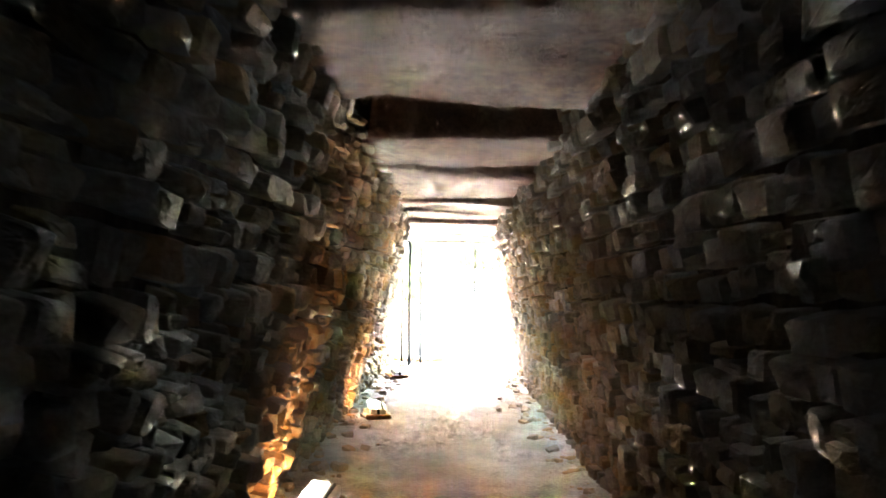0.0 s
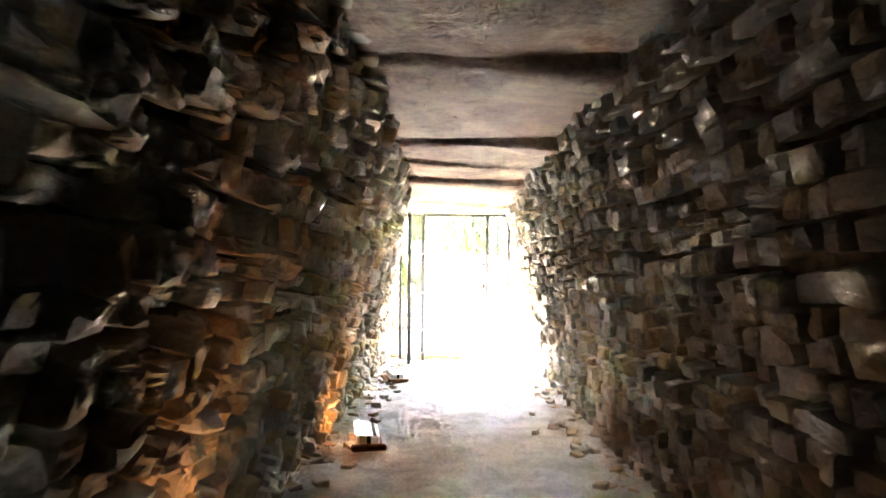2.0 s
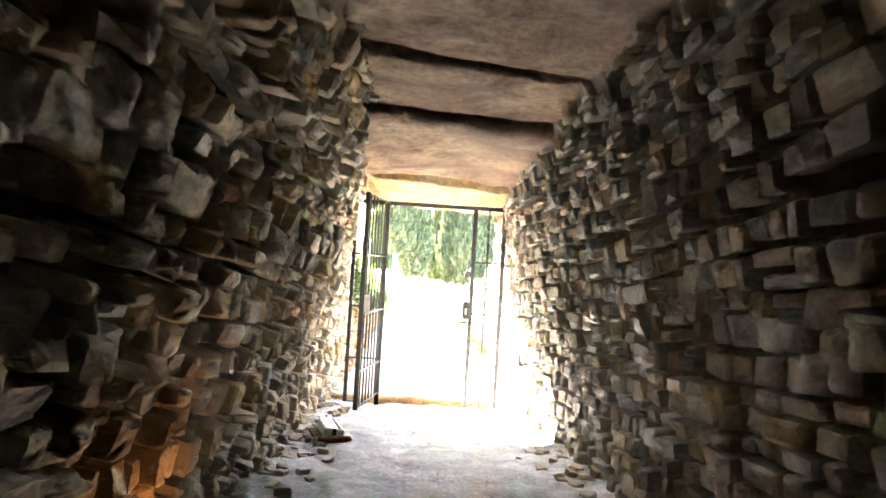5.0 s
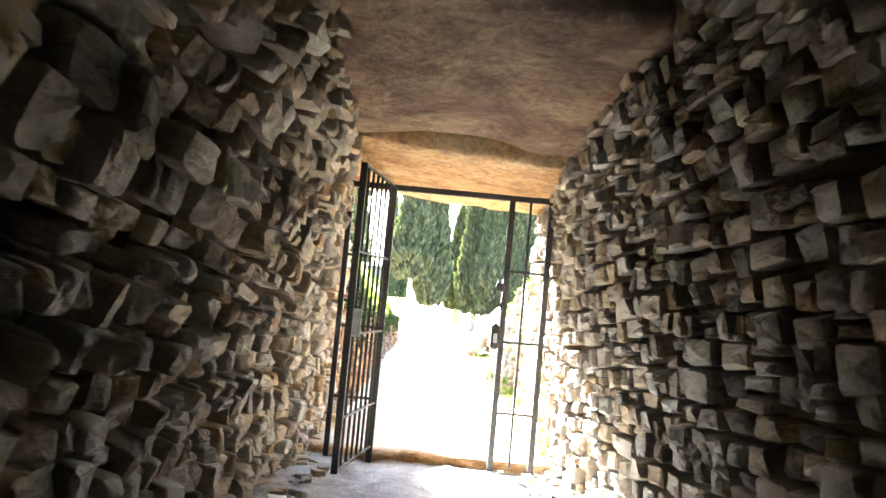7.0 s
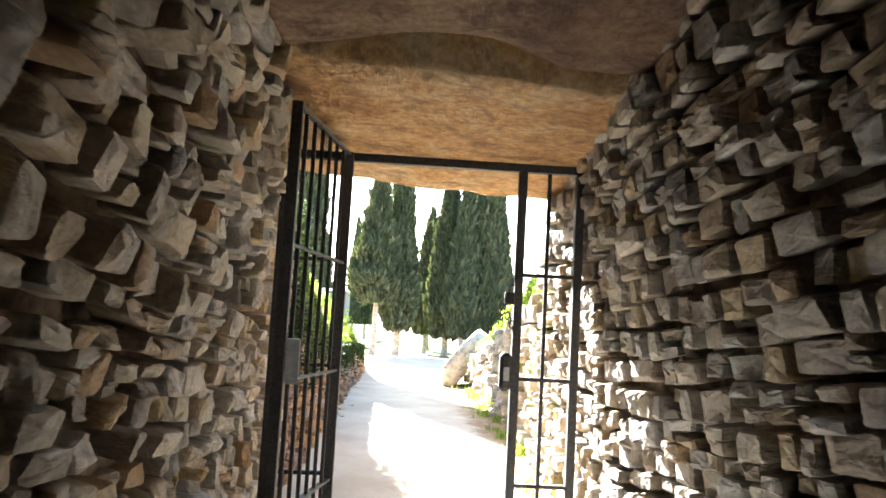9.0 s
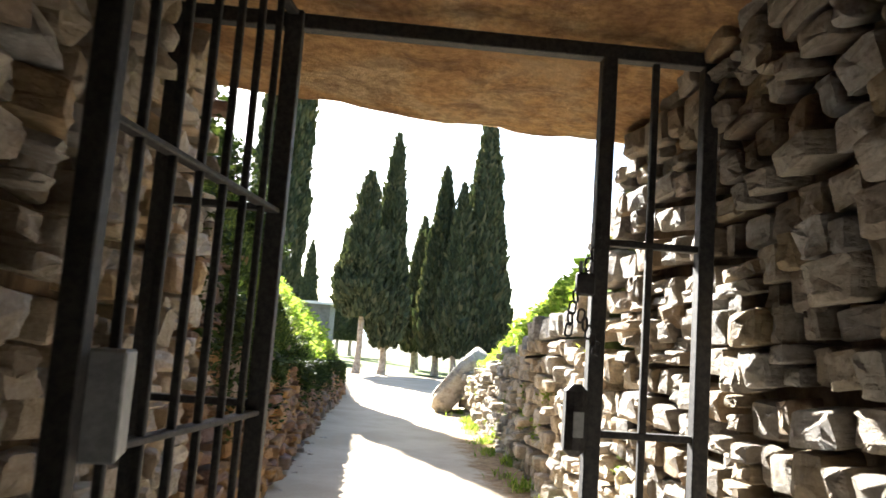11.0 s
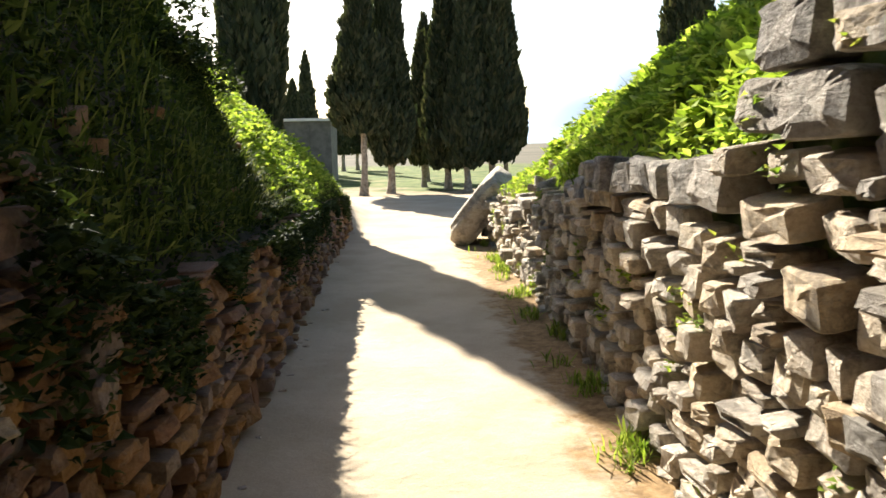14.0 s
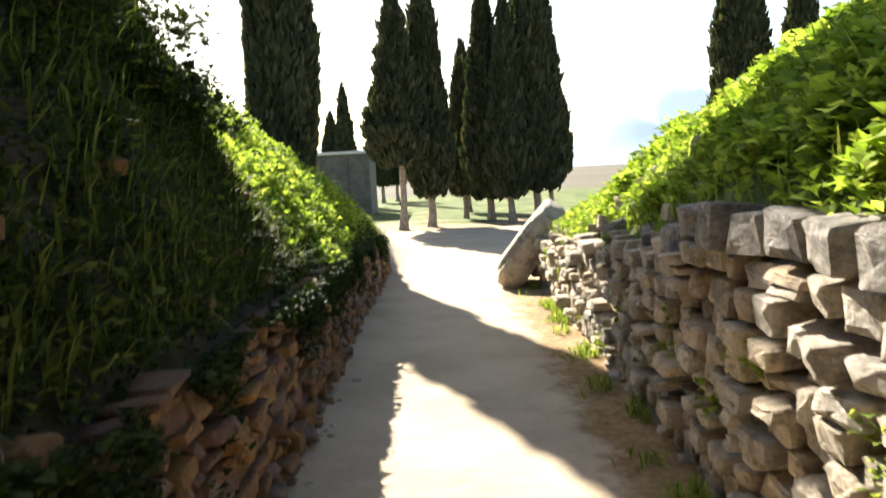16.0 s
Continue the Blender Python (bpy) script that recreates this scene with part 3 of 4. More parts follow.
# ---- gate ----
def gate():
    g = empty("gate", Matrix.Identity(4), "black iron barred gate with its leaf standing open", "gate")
    xl, xr, xh, xi, top = -0.77, 0.80, -0.44, 0.49, 2.1
    for x, w in ((xl, 0.04), (xr, 0.045), (xh, 0.045), (xi, 0.045)):
        part("post", strut((x, 0, floor_z(0) - 0.03), (x, 0, top), w), IRON, g)
    part("top_rail", strut((xl - 0.03, 0, top + 0.012), (xr + 0.03, 0, top + 0.012), 0.045), IRON, g)
    part("bar", strut((0.635, 0, 0.02), (0.635, 0, top), 0.02), IRON, g)
    for z in (1.54, 0.995, 0.45):
        part("rail", strut((xi, 0.002, z), (xr, 0.002, z), 0.03, 0.02), IRON, g)
        part("rail", strut((xl, 0.002, z + 0.02), (xh, 0.002, z + 0.02), 0.03, 0.02), IRON, g)
    sill = tagged(part("threshold", block((1.9, 0.16, 0.14), (0.03, 0.13, 0.0), 0.02), SLAB, None), kind="structure")
    # lock case on the inner post
    case = part("lock_case", block((0.062, 0.075, 0.2), (xi - 0.052, -0.01, 1.03), 0.02), IRON, g, "black lock case")
    part("keyhole_plate", block((0.03, 0.006, 0.07), (xi - 0.05, -0.05, 1.02), 0.002), GREY_PAINT, case)
    # leaf, swung inwards
    way = Vector((-0.15, -0.885, 0)).normalized()
    foot = Vector((xh, -0.03, 0))
    length = 0.93

    def spot(s, z):
        p = foot + way * s
        return (p.x, p.y, z)
    z0, z1 = 0.10, 2.13
    leaf = part("gate_leaf", strut(spot(0.0, z0), spot(0.0, z1), 0.05), IRON, g, "open barred leaf")
    part("stile", strut(spot(length, z0), spot(length, z1), 0.045), IRON, leaf)
    for i in range(1, 7):
        part("bar", strut(spot(length * i / 7, z0), spot(length * i / 7, z1), 0.018), IRON, leaf)
    for z in (z0 + 0.02, 0.45, 0.995, 1.545, z1 - 0.01):
        part("rail", strut(spot(0, z), spot(length, z), 0.032, 0.014), IRON, leaf)
    plate = block((0.06, 0.12, 0.18), (0, 0, 0), 0.004, None)
    bmesh.ops.transform(plate, matrix=Matrix.Translation(spot(length - 0.085, 1.075)) @ Matrix.Rotation(math.atan2(way.x, -way.y) * -1, 4, "Z") @ Matrix.Translation((0.022, 0, 0)), verts=plate.verts[:])
    part("lock_plate", plate, GREY_PAINT, leaf, "grey painted lock plate")
    for z in (0.4, 1.2, 1.9):
        part("hinge", rod((xh, -0.03, z - 0.05), (xh, -0.03, z + 0.05), 0.018), IRON, leaf)
    return g


gate()


def chain():
    c = empty("chain", pose(0.475, -0.035, 1.30), "dark steel chain with a padlock hanging from the gate post", "chain")

    def link_mesh():
        bm = bmesh.new()
        ring, sides = 14, 6
        rows = []
        for i in range(ring):
            a = 2 * math.pi * i / ring
            cx, cz = 0.011 * math.cos(a), 0.011 * math.sin(a) + (0.008 if math.sin(a) > 0 else -0.008)
            row = []
            for j in range(sides):
                b = 2 * math.pi * j / sides
                r = 0.0035 * math.cos(b)
                row.append(bm.verts.new((cx + r * math.cos(a), 0.0035 * math.sin(b), cz + r * math.sin(a))))
            rows.append(row)
        for i in range(ring):
            for j in range(sides):
                bm.faces.new((rows[i][j], rows[(i + 1) % ring][j], rows[(i + 1) % ring][(j + 1) % sides], rows[i][(j + 1) % sides]))
        return bm
    for strand in (0, 1):
        for i in range(9 if strand == 0 else 5):
            f = i / 8
            x = -0.075 * math.sin(f * 1.5) if strand == 0 else -0.045 + 0.012 * i
            z = 0.23 - 0.25 * f if strand == 0 else 0.02 - 0.022 * i
            bm = link_mesh()
            bmesh.ops.transform(bm, matrix=pose(x, -0.01 - 0.012 * strand, z, 0, 12, 90 * (i % 2) + 20), verts=bm.verts[:])
            part("link", bm, IRON, c)
    lock = part("padlock", block((0.055, 0.028, 0.065), (-0.035, -0.015, 0.11), 0.006), IRON, c, "black padlock")
    part("shackle", rod((-0.05, -0.015, 0.14), (-0.05, -0.015, 0.175), 0.005), STEEL, lock)
    part("shackle", rod((-0.02, -0.015, 0.14), (-0.02, -0.015, 0.175), 0.005), STEEL, lock)
    return c


chain()

# ---- floor lamps in the corridor ----
def floor_lamp(x, y, turn, lit):
    z = floor_z(y) + 0.012
    lamp = empty("floor_lamp", pose(x, y, z, 0, 0, turn), "low floor floodlight with a white cover, standing by the wall", "floor lamp", "floor lamps")
    part("base", block((0.24, 0.40, 0.022), (0, 0, 0.010), 0.006), LAMP_BROWN, lamp, "rusty base plate")
    part("kerb", block((0.24, 0.05, 0.05), (0.02, -0.225, 0.024), 0.012), LAMP_BROWN, lamp, "rust-brown front block")
    body = part("housing", block((0.15, 0.37, 0.075), (0.02, 0, 0.058), 0.010, Euler((0, 0.10, 0)).to_quaternion()), LAMP_WHITE, lamp)
    if lit:
        part("lens", block((0.10, 0.33, 0.012), (-0.022, 0, 0.103), 0.004, Euler((0, 0.10, 0)).to_quaternion()), LENS, body, "glowing white lens")
    part("slot", block((0.022, 0.34, 0.012), (0.062, 0, 0.094), 0.003, Euler((0, 0.10, 0)).to_quaternion()), IRON, body)
    for s in (-1, 1):
        part("bracket", block((0.03, 0.008, 0.08), (0.02, s * 0.192, 0.056), 0.003), IRON, lamp)
    if lit:
        light = new("lamp_light", bpy.data.lights.new("lamp_light", "AREA"))
        light.data.shape, light.data.size, light.data.size_y = "RECTANGLE", 0.06, 0.2
        light.data.energy, light.data.color, light.data.spread = lit, (1.0, 0.36, 0.06), radians(130)
        m = pose(x, y, z, 0, 0, turn)
        light.matrix_world = look(m @ Vector((-0.07, 0, 0.10)), m @ Vector((-0.45, 0, 0.42)))
    return lamp


floor_lamp(-0.66, -5.85, 8, 0.011)
floor_lamp(-0.66, -9.25, -4, 0.010)
floor_lamp(-0.70, -2.35, 14, 0)

# ---- boulder at the end of the path wall ----
def boulder(name, x, y, size, seed, turn, tilt, label, material=OUTER_STONE):
    bm = bmesh.new()
    bmesh.ops.create_icosphere(bm, subdivisions=4, radius=1.0)
    for v in bm.verts:
        p = v.co.copy()
        box = Vector([math.copysign(abs(c) ** 0.45, c) for c in p])
        k = 1 + 0.16 * noise.noise(p * 1.4 + Vector((seed, 0, 0))) + 0.05 * noise.noise(p * 4 + Vector((seed, 3, 0)))
        v.co = Vector((box.x * size[0] * k, box.y * size[1] * k, box.z * size[2] * k))
    low = Euler((tilt[0], tilt[1], turn)).to_matrix().to_4x4()
    bmesh.ops.transform(bm, matrix=low, verts=bm.verts[:])
    bottom = min(v.co.z for v in bm.verts)
    ob = part(name, bm, material, None)
    ob.data.shade_smooth()
    ob.location = (x, y, floor_z(y) - bottom - 0.04)
    return tagged(ob, label, "boulder")


boulder("boulder", 1.16, 10.5, (0.20, 0.50, 0.56), 4, -0.1, (0.1, 0.66), "large pale slanting boulder at the end of the dry-stone wall")

# ---- shed ----
def shed():
    s = empty("shed", pose(-4.0, 30, floor_z(30) - 0.1), "small grey concrete shed with a pale flat roof", "shed")
    part("wall", block((3.4, 3.0, 2.25), (0, 0, 1.125), 0.01), CONCRETE, s)
    part("roof", block((3.7, 3.3, 0.10), (0, 0, 2.3), 0.01), ROOF, s, "pale overhanging roof sheet")
    for x in (-0.9, 0.0, 0.9):
        part("pilaster", block((0.06, 0.05, 2.2), (x, -1.52, 1.12), 0.005), CONCRETE, s)
    return s


shed()


# ---- cypress trees ----
def cypress_meshes(seed, count, lumpy, height, half):
    """Trunk and crown of a cypress; the crown is a dark core under thousands of small sprays."""
    rng = np.random.default_rng(seed)

    def prof(u):
        return np.where(u < 0.12, 0.55 + 0.45 * (np.maximum(u, 0.001) / 0.12) ** 0.7, np.maximum(1 - (u - 0.12) / 0.88, 0) ** 0.68)
    v, f = [], []
    rings, sides = 26, 18
    for j in range(rings + 1):
        u = j / rings
        for i in range(sides):
            a = 2 * math.pi * i / sides
            r = half * float(prof(np.array(u))) * (0.74 + 0.22 * noise.noise((math.cos(a) * 1.2 + seed, math.sin(a) * 1.2, u * 7)) * lumpy)
            v.append((r * math.cos(a), r * math.sin(a), u * height * 0.985 + 0.02))
    for j in range(rings):
        for i in range(sides):
            f.append((j * sides + i, j * sides + (i + 1) % sides, (j + 1) * sides + (i + 1) % sides, (j + 1) * sides + i))
    u = rng.random(count * 3)
    u = u[rng.random(count * 3) < prof(u) + 0.12][:count]
    n = len(u)
    a = rng.random(n) * 2 * math.pi
    lump = np.array([noise.noise((math.cos(q) * 1.2 + seed, math.sin(q) * 1.2, w * 7)) + 0.6 * noise.noise((math.cos(q) * 3 + seed, math.sin(q) * 3, w * 22)) for q, w in zip(a, u)])
    r = half * prof(u) * (0.80 + 0.18 * rng.random(n) + 0.24 * lump * lumpy)
    size = rng.uniform(0.10, 0.24, n) * (1 + 0.8 * (rng.random(n) < 0.06))
    base = np.stack((r * np.cos(a), r * np.sin(a), u * height), 1)
    out = np.stack((np.cos(a), np.sin(a), np.zeros(n)), 1)
    up = out * rng.uniform(0.1, 0.75, (n, 1)) + np.array((0, 0, 1)) + rng.normal(0, 0.22, (n, 3))
    up /= np.linalg.norm(up, axis=1, keepdims=True)
    side = np.cross(up, rng.normal(0, 1, (n, 3)))
    side /= np.linalg.norm(side, axis=1, keepdims=True)
    fold = np.cross(up, side)
    wide = size * rng.uniform(0.2, 0.36, n)
    p0 = base - up * size[:, None] * 0.4
    p1 = base + side * wide[:, None] + fold * wide[:, None] * 0.4
    p2 = base + up * size[:, None] * 0.7
    p3 = base - side * wide[:, None] + fold * wide[:, None] * 0.4
    start = len(v)
    v += np.stack((p0, p1, p2, p3), 1).reshape(-1, 3).tolist()
    for i in range(n):
        k = start + 4 * i
        f += [(k, k + 1, k + 2), (k, k + 2, k + 3)]
    me = bpy.data.meshes.new("crown")
    me.from_pydata(v, [], f)
    me.materials.append(CYPRESS)
    return me


def trunk_mesh(height, r, seed, lean):
    rng = random.Random(seed)
    v, f, rings, sides = [], [], 9, 10
    for j in range(rings + 1):
        w = j / rings
        cx, cy = lean * w + 0.03 * math.sin(w * 5 + seed), 0.03 * math.cos(w * 4 + seed)
        rr = r * (1.0 - 0.45 * w + 0.45 * max(0, 0.14 - w) / 0.14)
        for i in range(sides):
            a = 2 * math.pi * i / sides
            q = rr * (1 + 0.16 * rng.uniform(-1, 1))
            v.append((cx + q * math.cos(a), cy + q * math.sin(a), w * height - 0.1))
    for j in range(rings):
        for i in range(sides):
            f.append((j * sides + i, j * sides + (i + 1) % sides, (j + 1) * sides + (i + 1) % sides, (j + 1) * sides + i))
    me = bpy.data.meshes.new("trunk")
    me.from_pydata(v, [], f)
    me.materials.append(BARK)
    me.shade_smooth()
    return me


TREES = [  # x, y, top, crown foot, half width, trunk radius, lumpiness, sprays
    (-0.88, 20.5, 6.3, 1.75, 0.80, 0.10, 2.3, 5200), (-0.15, 21.2, 7.7, 0.95, 0.66, 0.12, 0.9, 6000),
    (0.85, 24.0, 5.1, 0.85, 0.55, 0.09, 0.9, 4000), (1.5, 22.6, 7.1, 0.75, 0.72, 0.11, 1.0, 6000),
    (2.75, 22.0, 8.9, 0.95, 0.98, 0.12, 0.9, 9000), (2.0, 21.6, 6.4, 0.85, 0.66, 0.10, 0.9, 5000),
    (3.5, 24.5, 6.0, 1.1, 0.66, 0.09, 0.9, 4500), (1.1, 27.5, 6.2, 1.0, 0.7, 0.1, 0.9, 4000),
    (-2.62, 14.9, 17.0, 1.5, 0.68, 0.15, 0.8, 17000), (-4.15, 38.0, 6.2, 0.9, 0.62, 0.1, 0.9, 3000),
    (-4.9, 39.0, 5.0, 0.9, 0.7, 0.1, 0.9, 2500), (-2.6, 40.0, 7.3, 1.0, 0.48, 0.1, 0.8, 3000),
    (-1.95, 41.5, 4.5, 1.0, 0.6, 0.1, 0.9, 2500), (-11.3, 50.0, 8.4, 1.0, 0.5, 0.1, 0.8, 2000),
    (8.4, 22.0, 10.2, 1.3, 0.92, 0.13, 1.1, 8000), (10.4, 22.8, 7.6, 1.2, 0.75, 0.11, 1.3, 5000)]
for k, (x, y, top, low, half, radius, lumpy, sprays) in enumerate(TREES):
    z = floor_z(y) - 0.05
    words = "tall dark green cypress with a dense tapering crown"
    if k == 0:
        words = "dark cypress with a loose ragged crown on a bare pale trunk"
    elif top < 6:
        words = "smaller dark green cypress standing among taller ones"
    tree = empty("cypress_tree", pose(x, y, z, 0, 0, 40 * k), words, "tree", "cypress trees beyond the path")
    trunk = new("trunk", trunk_mesh(low + 1.2, radius, k, 0.10 if k == 0 else 0.03))
    trunk.parent = tree
    crown = new("crown", cypress_meshes(k + 1, sprays, lumpy, top - low - floor_z(y), half))
    crown.parent = tree
    crown.location = (0, 0, low - 0.15)

# ---- plants ----
def blades(name, spots, lengths, widths, lean, material, label, seed, droop=0.4):
    """Many bent blades rooted at given spots; one object."""
    rng = np.random.default_rng(seed)
    p = np.array(spots)
    n = len(p)
    a = rng.random(n) * 2 * math.pi
    tilt = np.abs(rng.normal(0, lean, n))
    out = np.stack((np.cos(a), np.sin(a), np.zeros(n)), 1)
    up = out * np.sin(tilt)[:, None] + np.array((0, 0, 1)) * np.cos(tilt)[:, None]
    side = np.stack((-np.sin(a), np.cos(a), np.zeros(n)), 1)
    le, wi = rng.uniform(*lengths, n)[:, None], rng.uniform(*widths, n)[:, None]
    mid = p + up * le * 0.55
    tip = p + up * le + (out * 0.5 - np.array((0, 0, 0.6))) * le * droop * rng.random((n, 1))
    pts = np.stack((p - side * wi * 0.3, p + side * wi * 0.3, mid + side * wi * 0.5, mid - side * wi * 0.5, tip), 1).reshape(-1, 3)
    f = []
    for i in range(n):
        k = 5 * i
        f += [(k, k + 1, k + 2, k + 3), (k + 3, k + 2, k + 4)]
    return tagged(mesh_object(name, pts.tolist(), f, material), label, "plants", kind="stuff")


def leaves(name, spots, sizes, material, label, seed):
    """Many broad folded leaves held at all angles; one object."""
    rng = np.random.default_rng(seed)
    p = np.array(spots)
    n = len(p)
    a = rng.random(n) * 2 * math.pi
    rise = rng.uniform(-0.2, 1.0, n)
    way = np.stack((np.cos(a) * np.cos(rise), np.sin(a) * np.cos(rise), np.sin(rise)), 1)
    side = np.stack((-np.sin(a), np.cos(a), np.zeros(n)), 1) + rng.normal(0, 0.25, (n, 3))
    nor = np.cross(way, side)
    s = rng.uniform(*sizes, n)[:, None]
    w = s * rng.uniform(0.28, 0.5, (n, 1))
    c1, c2 = p + way * s * 0.45 + nor * s * 0.08, p + way * s - nor * s * 0.12
    pts = np.stack((p, c1 + side * w + nor * s * 0.08, c2, c1 - side * w + nor * s * 0.08, c1 - nor * s * 0.05), 1).reshape(-1, 3)
    f = []
    for i in range(n):
        k = 5 * i
        f += [(k, k + 1, k + 4), (k + 1, k + 2, k + 4), (k + 2, k + 3, k + 4), (k + 3, k, k + 4)]
    return tagged(mesh_object(name, pts.tolist(), f, material), label, "plants", kind="stuff")


def bank_spots(count, side, edge, shape, y0, y1, s0, s1, seed, clump=0.0, lift=0.0, power=1.0):
    rng = random.Random(seed)
    out = []
    while len(out) < count:
        y, s = rng.uniform(y0, y1), s0 + (s1 - s0) * rng.random() ** power
        if noise.noise((s * 2.1, y * 2.1, seed)) < clump - rng.random() * 0.3:
            continue
        out.append((edge(y) + side * s, y, shape(s, y) + rng.uniform(-0.01, lift)))
    return out


blades("bank_grass", bank_spots(42000, -1, left_edge, left_bank, 0.9, 15.5, 0.02, 2.6, 31, -0.15, 0.05, 1.3), (0.10, 0.26), (0.007, 0.018), 0.75, SHADE_TONED_GRASS, "thick long grass covering the earth bank", 1, 0.7)
leaves("bank_weeds", bank_spots(15000, -1, left_edge, left_bank, 1.0, 14.0, 0.0, 2.2, 32, 0.0, 0.14, 1.4), (0.03, 0.075), SHADE_TONED_GRASS, "green weeds growing along the top of the bank", 2)
# brighter leaves here put the bank's patch of sun into the colour
leaves("bank_weeds", bank_spots(11000, -1, left_edge, left_bank, 6.0, 12.5, 0.0, 1.9, 38, -0.2, 0.26), (0.03, 0.085), BROAD, "weeds whose brighter green paints in the sunlit part of the bank", 10)
leaves("bank_weeds", bank_spots(5000, 1, right_edge, right_bank, 0.9, 3.2, 0.0, 0.9, 43, -0.5, 0.12), (0.03, 0.08), BROAD, "bright green weeds over the top of the wall", 12)
leaves("bank_weeds", bank_spots(26000, 1, right_edge, right_bank, 1.0, 9.5, 0.03, 2.8, 33, -0.25, 0.16), (0.035, 0.095), BROAD, "bright green broad-leaved weeds on the bank", 3)
blades("bank_grass", bank_spots(22000, 1, right_edge, right_bank, 1.0, 13, 0.02, 3.0, 34, -0.1, 0.04), (0.09, 0.24), (0.006, 0.015), 0.6, GRASS, "fresh green grass on the sunny bank", 4)


def shrub_spots(count, seed, y0, y1, s0, s1, r0, r1, clumps, side=-1):
    """Rounded clumps of shrub along a bank."""
    edge, shape = (left_edge, left_bank) if side < 0 else (right_edge, right_bank)
    rng = random.Random(seed)
    hearts = []
    for _ in range(clumps):
        y, s = rng.uniform(y0, y1), rng.uniform(s0, s1)
        hearts.append((edge(y) + side * s, y, shape(s, y) + 0.05, rng.uniform(r0, r1)))
    out = []
    while len(out) < count:
        x, y, z, r = rng.choice(hearts)
        d = Vector((rng.gauss(0, 1), rng.gauss(0, 1), abs(rng.gauss(0, 1)))).normalized() * r * rng.uniform(0.4, 1.0)
        out.append((x + d.x, y + d.y * 1.3, z + d.z * (1 + 0.3 * noise.noise((x + d.x * 5, y + d.y * 5, 3)))))
    return out


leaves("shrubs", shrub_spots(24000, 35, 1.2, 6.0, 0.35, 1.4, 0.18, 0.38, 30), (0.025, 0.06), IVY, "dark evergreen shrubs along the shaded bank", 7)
# sun patch again: clumps in the brighter leaf colour
leaves("shrubs", shrub_spots(14000, 39, 6.6, 11.0, 0.0, 1.9, 0.14, 0.30, 60), (0.03, 0.08), BROAD, "weed clumps whose brighter green paints in sun on the bank", 11)
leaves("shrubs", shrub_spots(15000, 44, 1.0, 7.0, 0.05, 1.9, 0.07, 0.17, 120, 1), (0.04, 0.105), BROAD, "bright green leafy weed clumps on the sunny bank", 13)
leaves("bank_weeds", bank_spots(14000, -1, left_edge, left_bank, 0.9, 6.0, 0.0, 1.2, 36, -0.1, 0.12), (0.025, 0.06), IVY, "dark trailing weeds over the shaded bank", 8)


def drape_spots(count, seed):
    """Trailers hanging over the top of the shaded wall."""
    rng = random.Random(seed)
    out = []
    while len(out) < count:
        y = rng.uniform(0.9, 12.0)
        down = abs(rng.gauss(0, 0.36 if y < 3 else 0.16))
        if noise.noise((y * 1.6, down * 2.5, seed)) > -0.12 + down * 0.55:
            h = left_top(y) - floor_z(y) - down
            out.append((left_x(y, h) + rng.uniform(0.0, 0.07), y, floor_z(y) + h))
    return out


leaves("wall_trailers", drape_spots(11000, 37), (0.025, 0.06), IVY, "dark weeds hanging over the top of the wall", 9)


def verge_spots(count, seed):
    rng = random.Random(seed)
    out = []
    while len(out) < count:
        y = rng.uniform(0.6, 11.0)
        x = right_x(y, 0) - abs(rng.gauss(0, 0.10)) - 0.02
        if noise.noise((x * 3, y * 2.2, seed)) > 0.18:
            out.append((x, y, path_z(x, y)))
    return out


blades("verge_weeds", verge_spots(1500, 41), (0.04, 0.13), (0.006, 0.016), 0.8, GRASS, "sparse green weeds at the foot of the wall", 5)


def joint_spots(count, seed, face, top, y0, y1):
    rng = random.Random(seed)
    out = []
    while len(out) < count:
        y = rng.uniform(y0, y1)
        h = rng.uniform(0.1, max(0.2, top(y) - floor_z(y)))
        if noise.noise((y * 2.6, h * 3.2, seed)) > 0.36:
            out.append((face(y, h) - 0.005 + rng.uniform(-0.02, 0.04), y, floor_z(y) + h))
    return out


leaves("wall_weeds", joint_spots(900, 42, right_x, right_top, 1.0, 10.0), (0.015, 0.045), GRASS, "small weeds rooted in the joints of the wall", 6)

# ---- loose stones ----
def loose_stones(name, spots, sizes, material, label, seed):
    rng = random.Random(seed)
    v, f = [], []
    for x, y, z in spots:
        s = rng.uniform(*sizes)
        m = Matrix.LocRotScale((x, y, z + s * 0.12), Euler((rng.uniform(-0.3, 0.3), rng.uniform(-0.3, 0.3), rng.uniform(0, 6))), (s, s * rng.uniform(0.6, 1), s * rng.uniform(0.35, 0.6)))
        n = len(v)
        sv, sf = STONES[rng.randrange(len(STONES))]
        v += [m @ Vector(q) for q in sv]
        f += [tuple(n + i for i in q) for q in sf]
    return tagged(mesh_object(name, v, f, material), label, "stones", kind="stuff")


def edge_spots(count, seed, y0, y1, spill=0.16):
    rng = random.Random(seed)
    out = []
    for _ in range(count):
        y = rng.uniform(y0, y1)
        d = abs(rng.gauss(0, spill))
        x = left_x(y, 0) + 0.03 + d if rng.random() < 0.5 else right_x(y, 0) - 0.03 - d
        out.append((x, y, floor_z(y)))
    return out


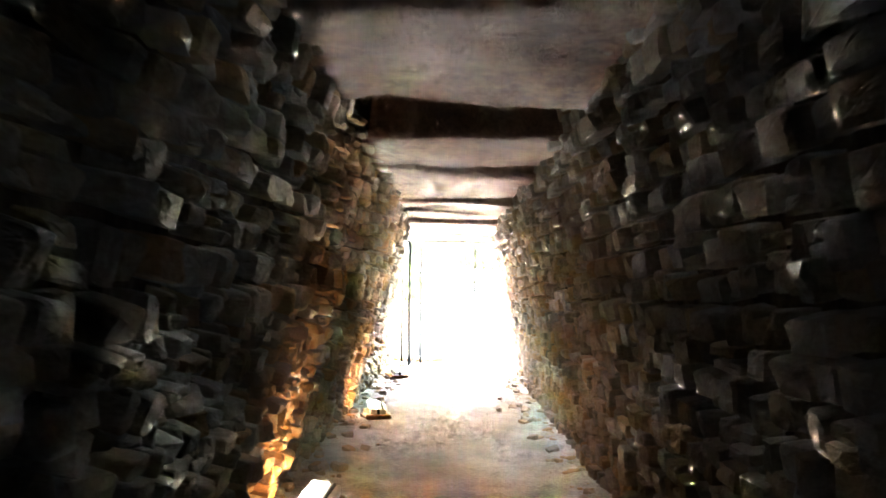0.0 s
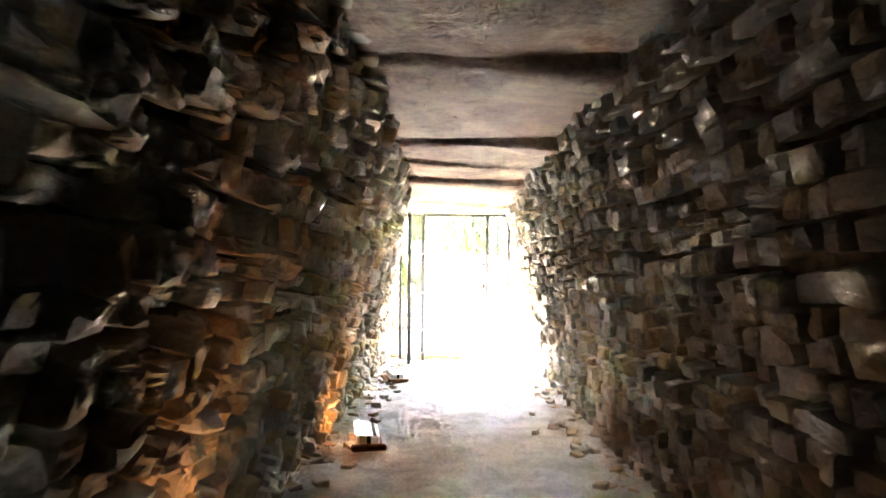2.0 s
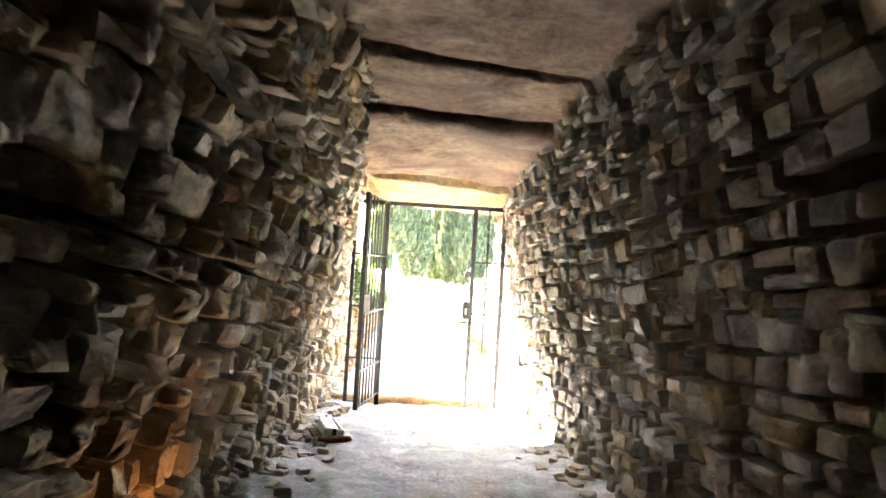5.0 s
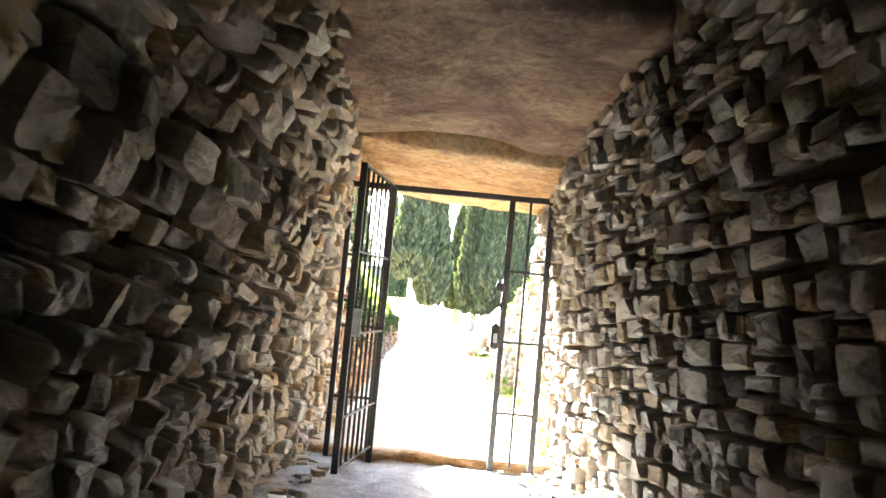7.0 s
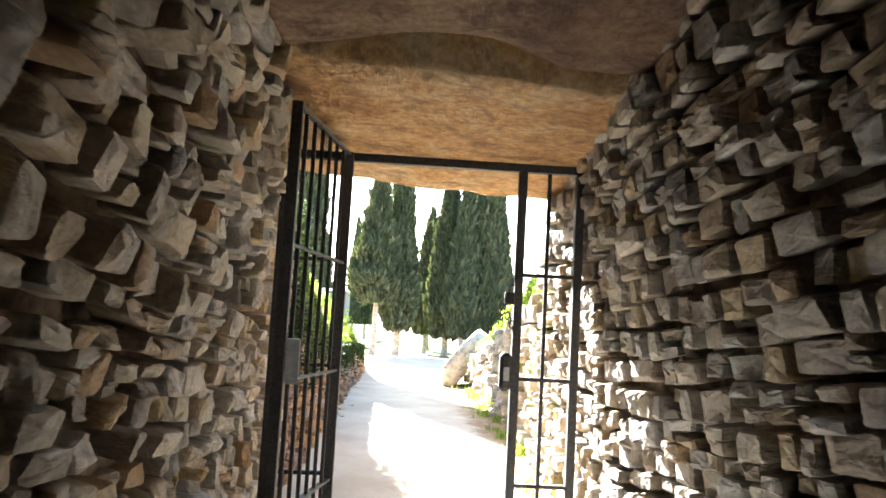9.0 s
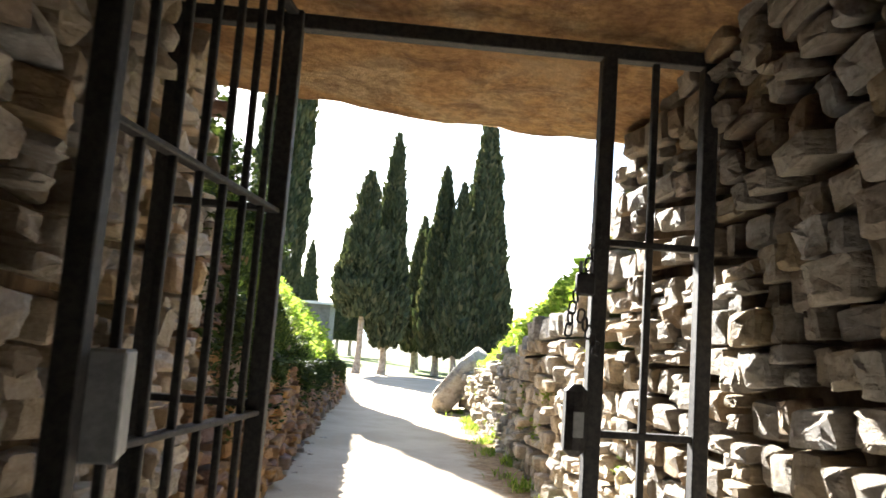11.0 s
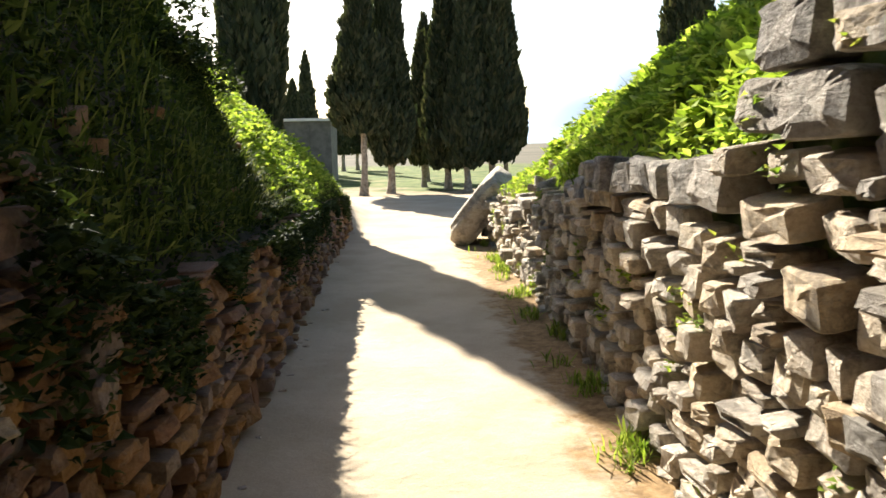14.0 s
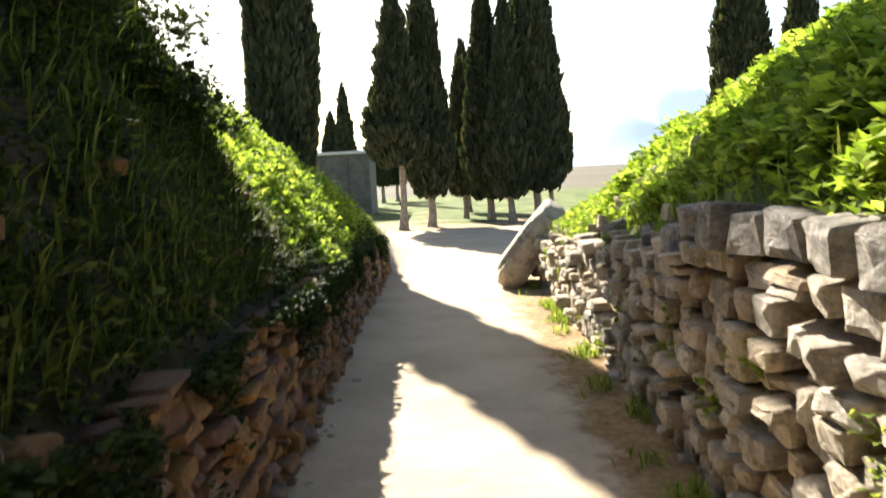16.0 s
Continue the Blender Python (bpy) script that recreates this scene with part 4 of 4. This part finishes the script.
loose_stones("rubble", edge_spots(420, 51, -14, 0.2), (0.02, 0.10), INNER_STONE, "loose stone chips along the foot of the walls", 52)
loose_stones("rubble", edge_spots(90, 53, 0.6, 12, 0.05), (0.015, 0.06), OUTER_STONE, "small stones scattered along the path edges", 54)
loose_stones("rubble", bank_spots(70, 1, right_edge, right_bank, 4.4, 10.4, 0.0, 0.35, 55, -1, -0.02), (0.08, 0.24), OUTER_STONE, "tumbled grey stones on the slumped bank", 56)
loose_stones("rubble", bank_spots(26, -1, left_edge, left_bank, 0.8, 12, 0.0, 0.3, 57, -1, -0.02), (0.06, 0.16), RED_STONE, "stones lying in the weeds above the wall", 58)

# ---- stones of the walls ----
lay_stones(wall_l, stone_poses(1, -1, left_x, left_top, -15.5, 1.15, (0.065, 0.14), (0.08, 0.19), 0.075, 0.19, 0.030, (0.024, 0.012)), INNER_STONE, (-3.0, 1.2))
lay_stones(wall_r, stone_poses(2, 1, right_x, right_top, -15.5, 1.1, (0.07, 0.12), (0.09, 0.22), 0.04, 0.19, 0.019, (0.026, 0.010), DRESSED), SHADED_STONE, (-3.2, 1.2))
lay_stones(wall_lo, stone_poses(3, -1, left_x, left_top, 1.1, 12.5, (0.06, 0.13), (0.10, 0.26), 0.08, 0.18, 0.028, (0.016, 0.013)), RED_STONE, (1.0, 6.0))


def cap_stones(seed, y0, y1, top):
    """The large squared blocks that end the wall on top."""
    rng = random.Random(seed)
    out, y = [], y0
    while y < y1:
        size, high = rng.uniform(0.20, 0.30), rng.uniform(0.14, 0.18)
        yc, z = y + size / 2, top(y + size / 2) - 0.075
        x = right_x(yc, z - floor_z(yc)) + 0.11 + rng.uniform(-0.035, 0.035)
        turn = Matrix(((0, 0, -1), (-1, 0, 0), (0, 1, 0))) @ Euler((rng.gauss(0, 0.06), rng.gauss(0, 0.09), rng.gauss(0, 0.04))).to_matrix()
        out.append((yc, Matrix.LocRotScale((x, yc, z), turn.to_quaternion(), (size * 0.97, high, 0.28)), rng.randrange(*DRESSED)))
        y += size + rng.uniform(0.06, 0.10)
    return out


lay_stones(wall_ro, cap_stones(9, 1.84, 4.25, right_top) + cap_stones(10, 1.22, 1.62, lambda y: 1.70) + cap_stones(12, 0.98, 1.4, lambda y: 1.87), CAP_STONE, (0.9, 4.4))
lay_stones(wall_ro, stone_poses(4, 1, right_x, lambda y: 1.58 if y < 1.84 else right_top(y) - (0.14 if y < 4.25 else 0.0), 1.1, 10.6, (0.085, 0.15), (0.13, 0.26), 0.055, 0.26, 0.032, (0.042, 0.026), DRESSED), OUTER_STONE, (1.0, 5.0))
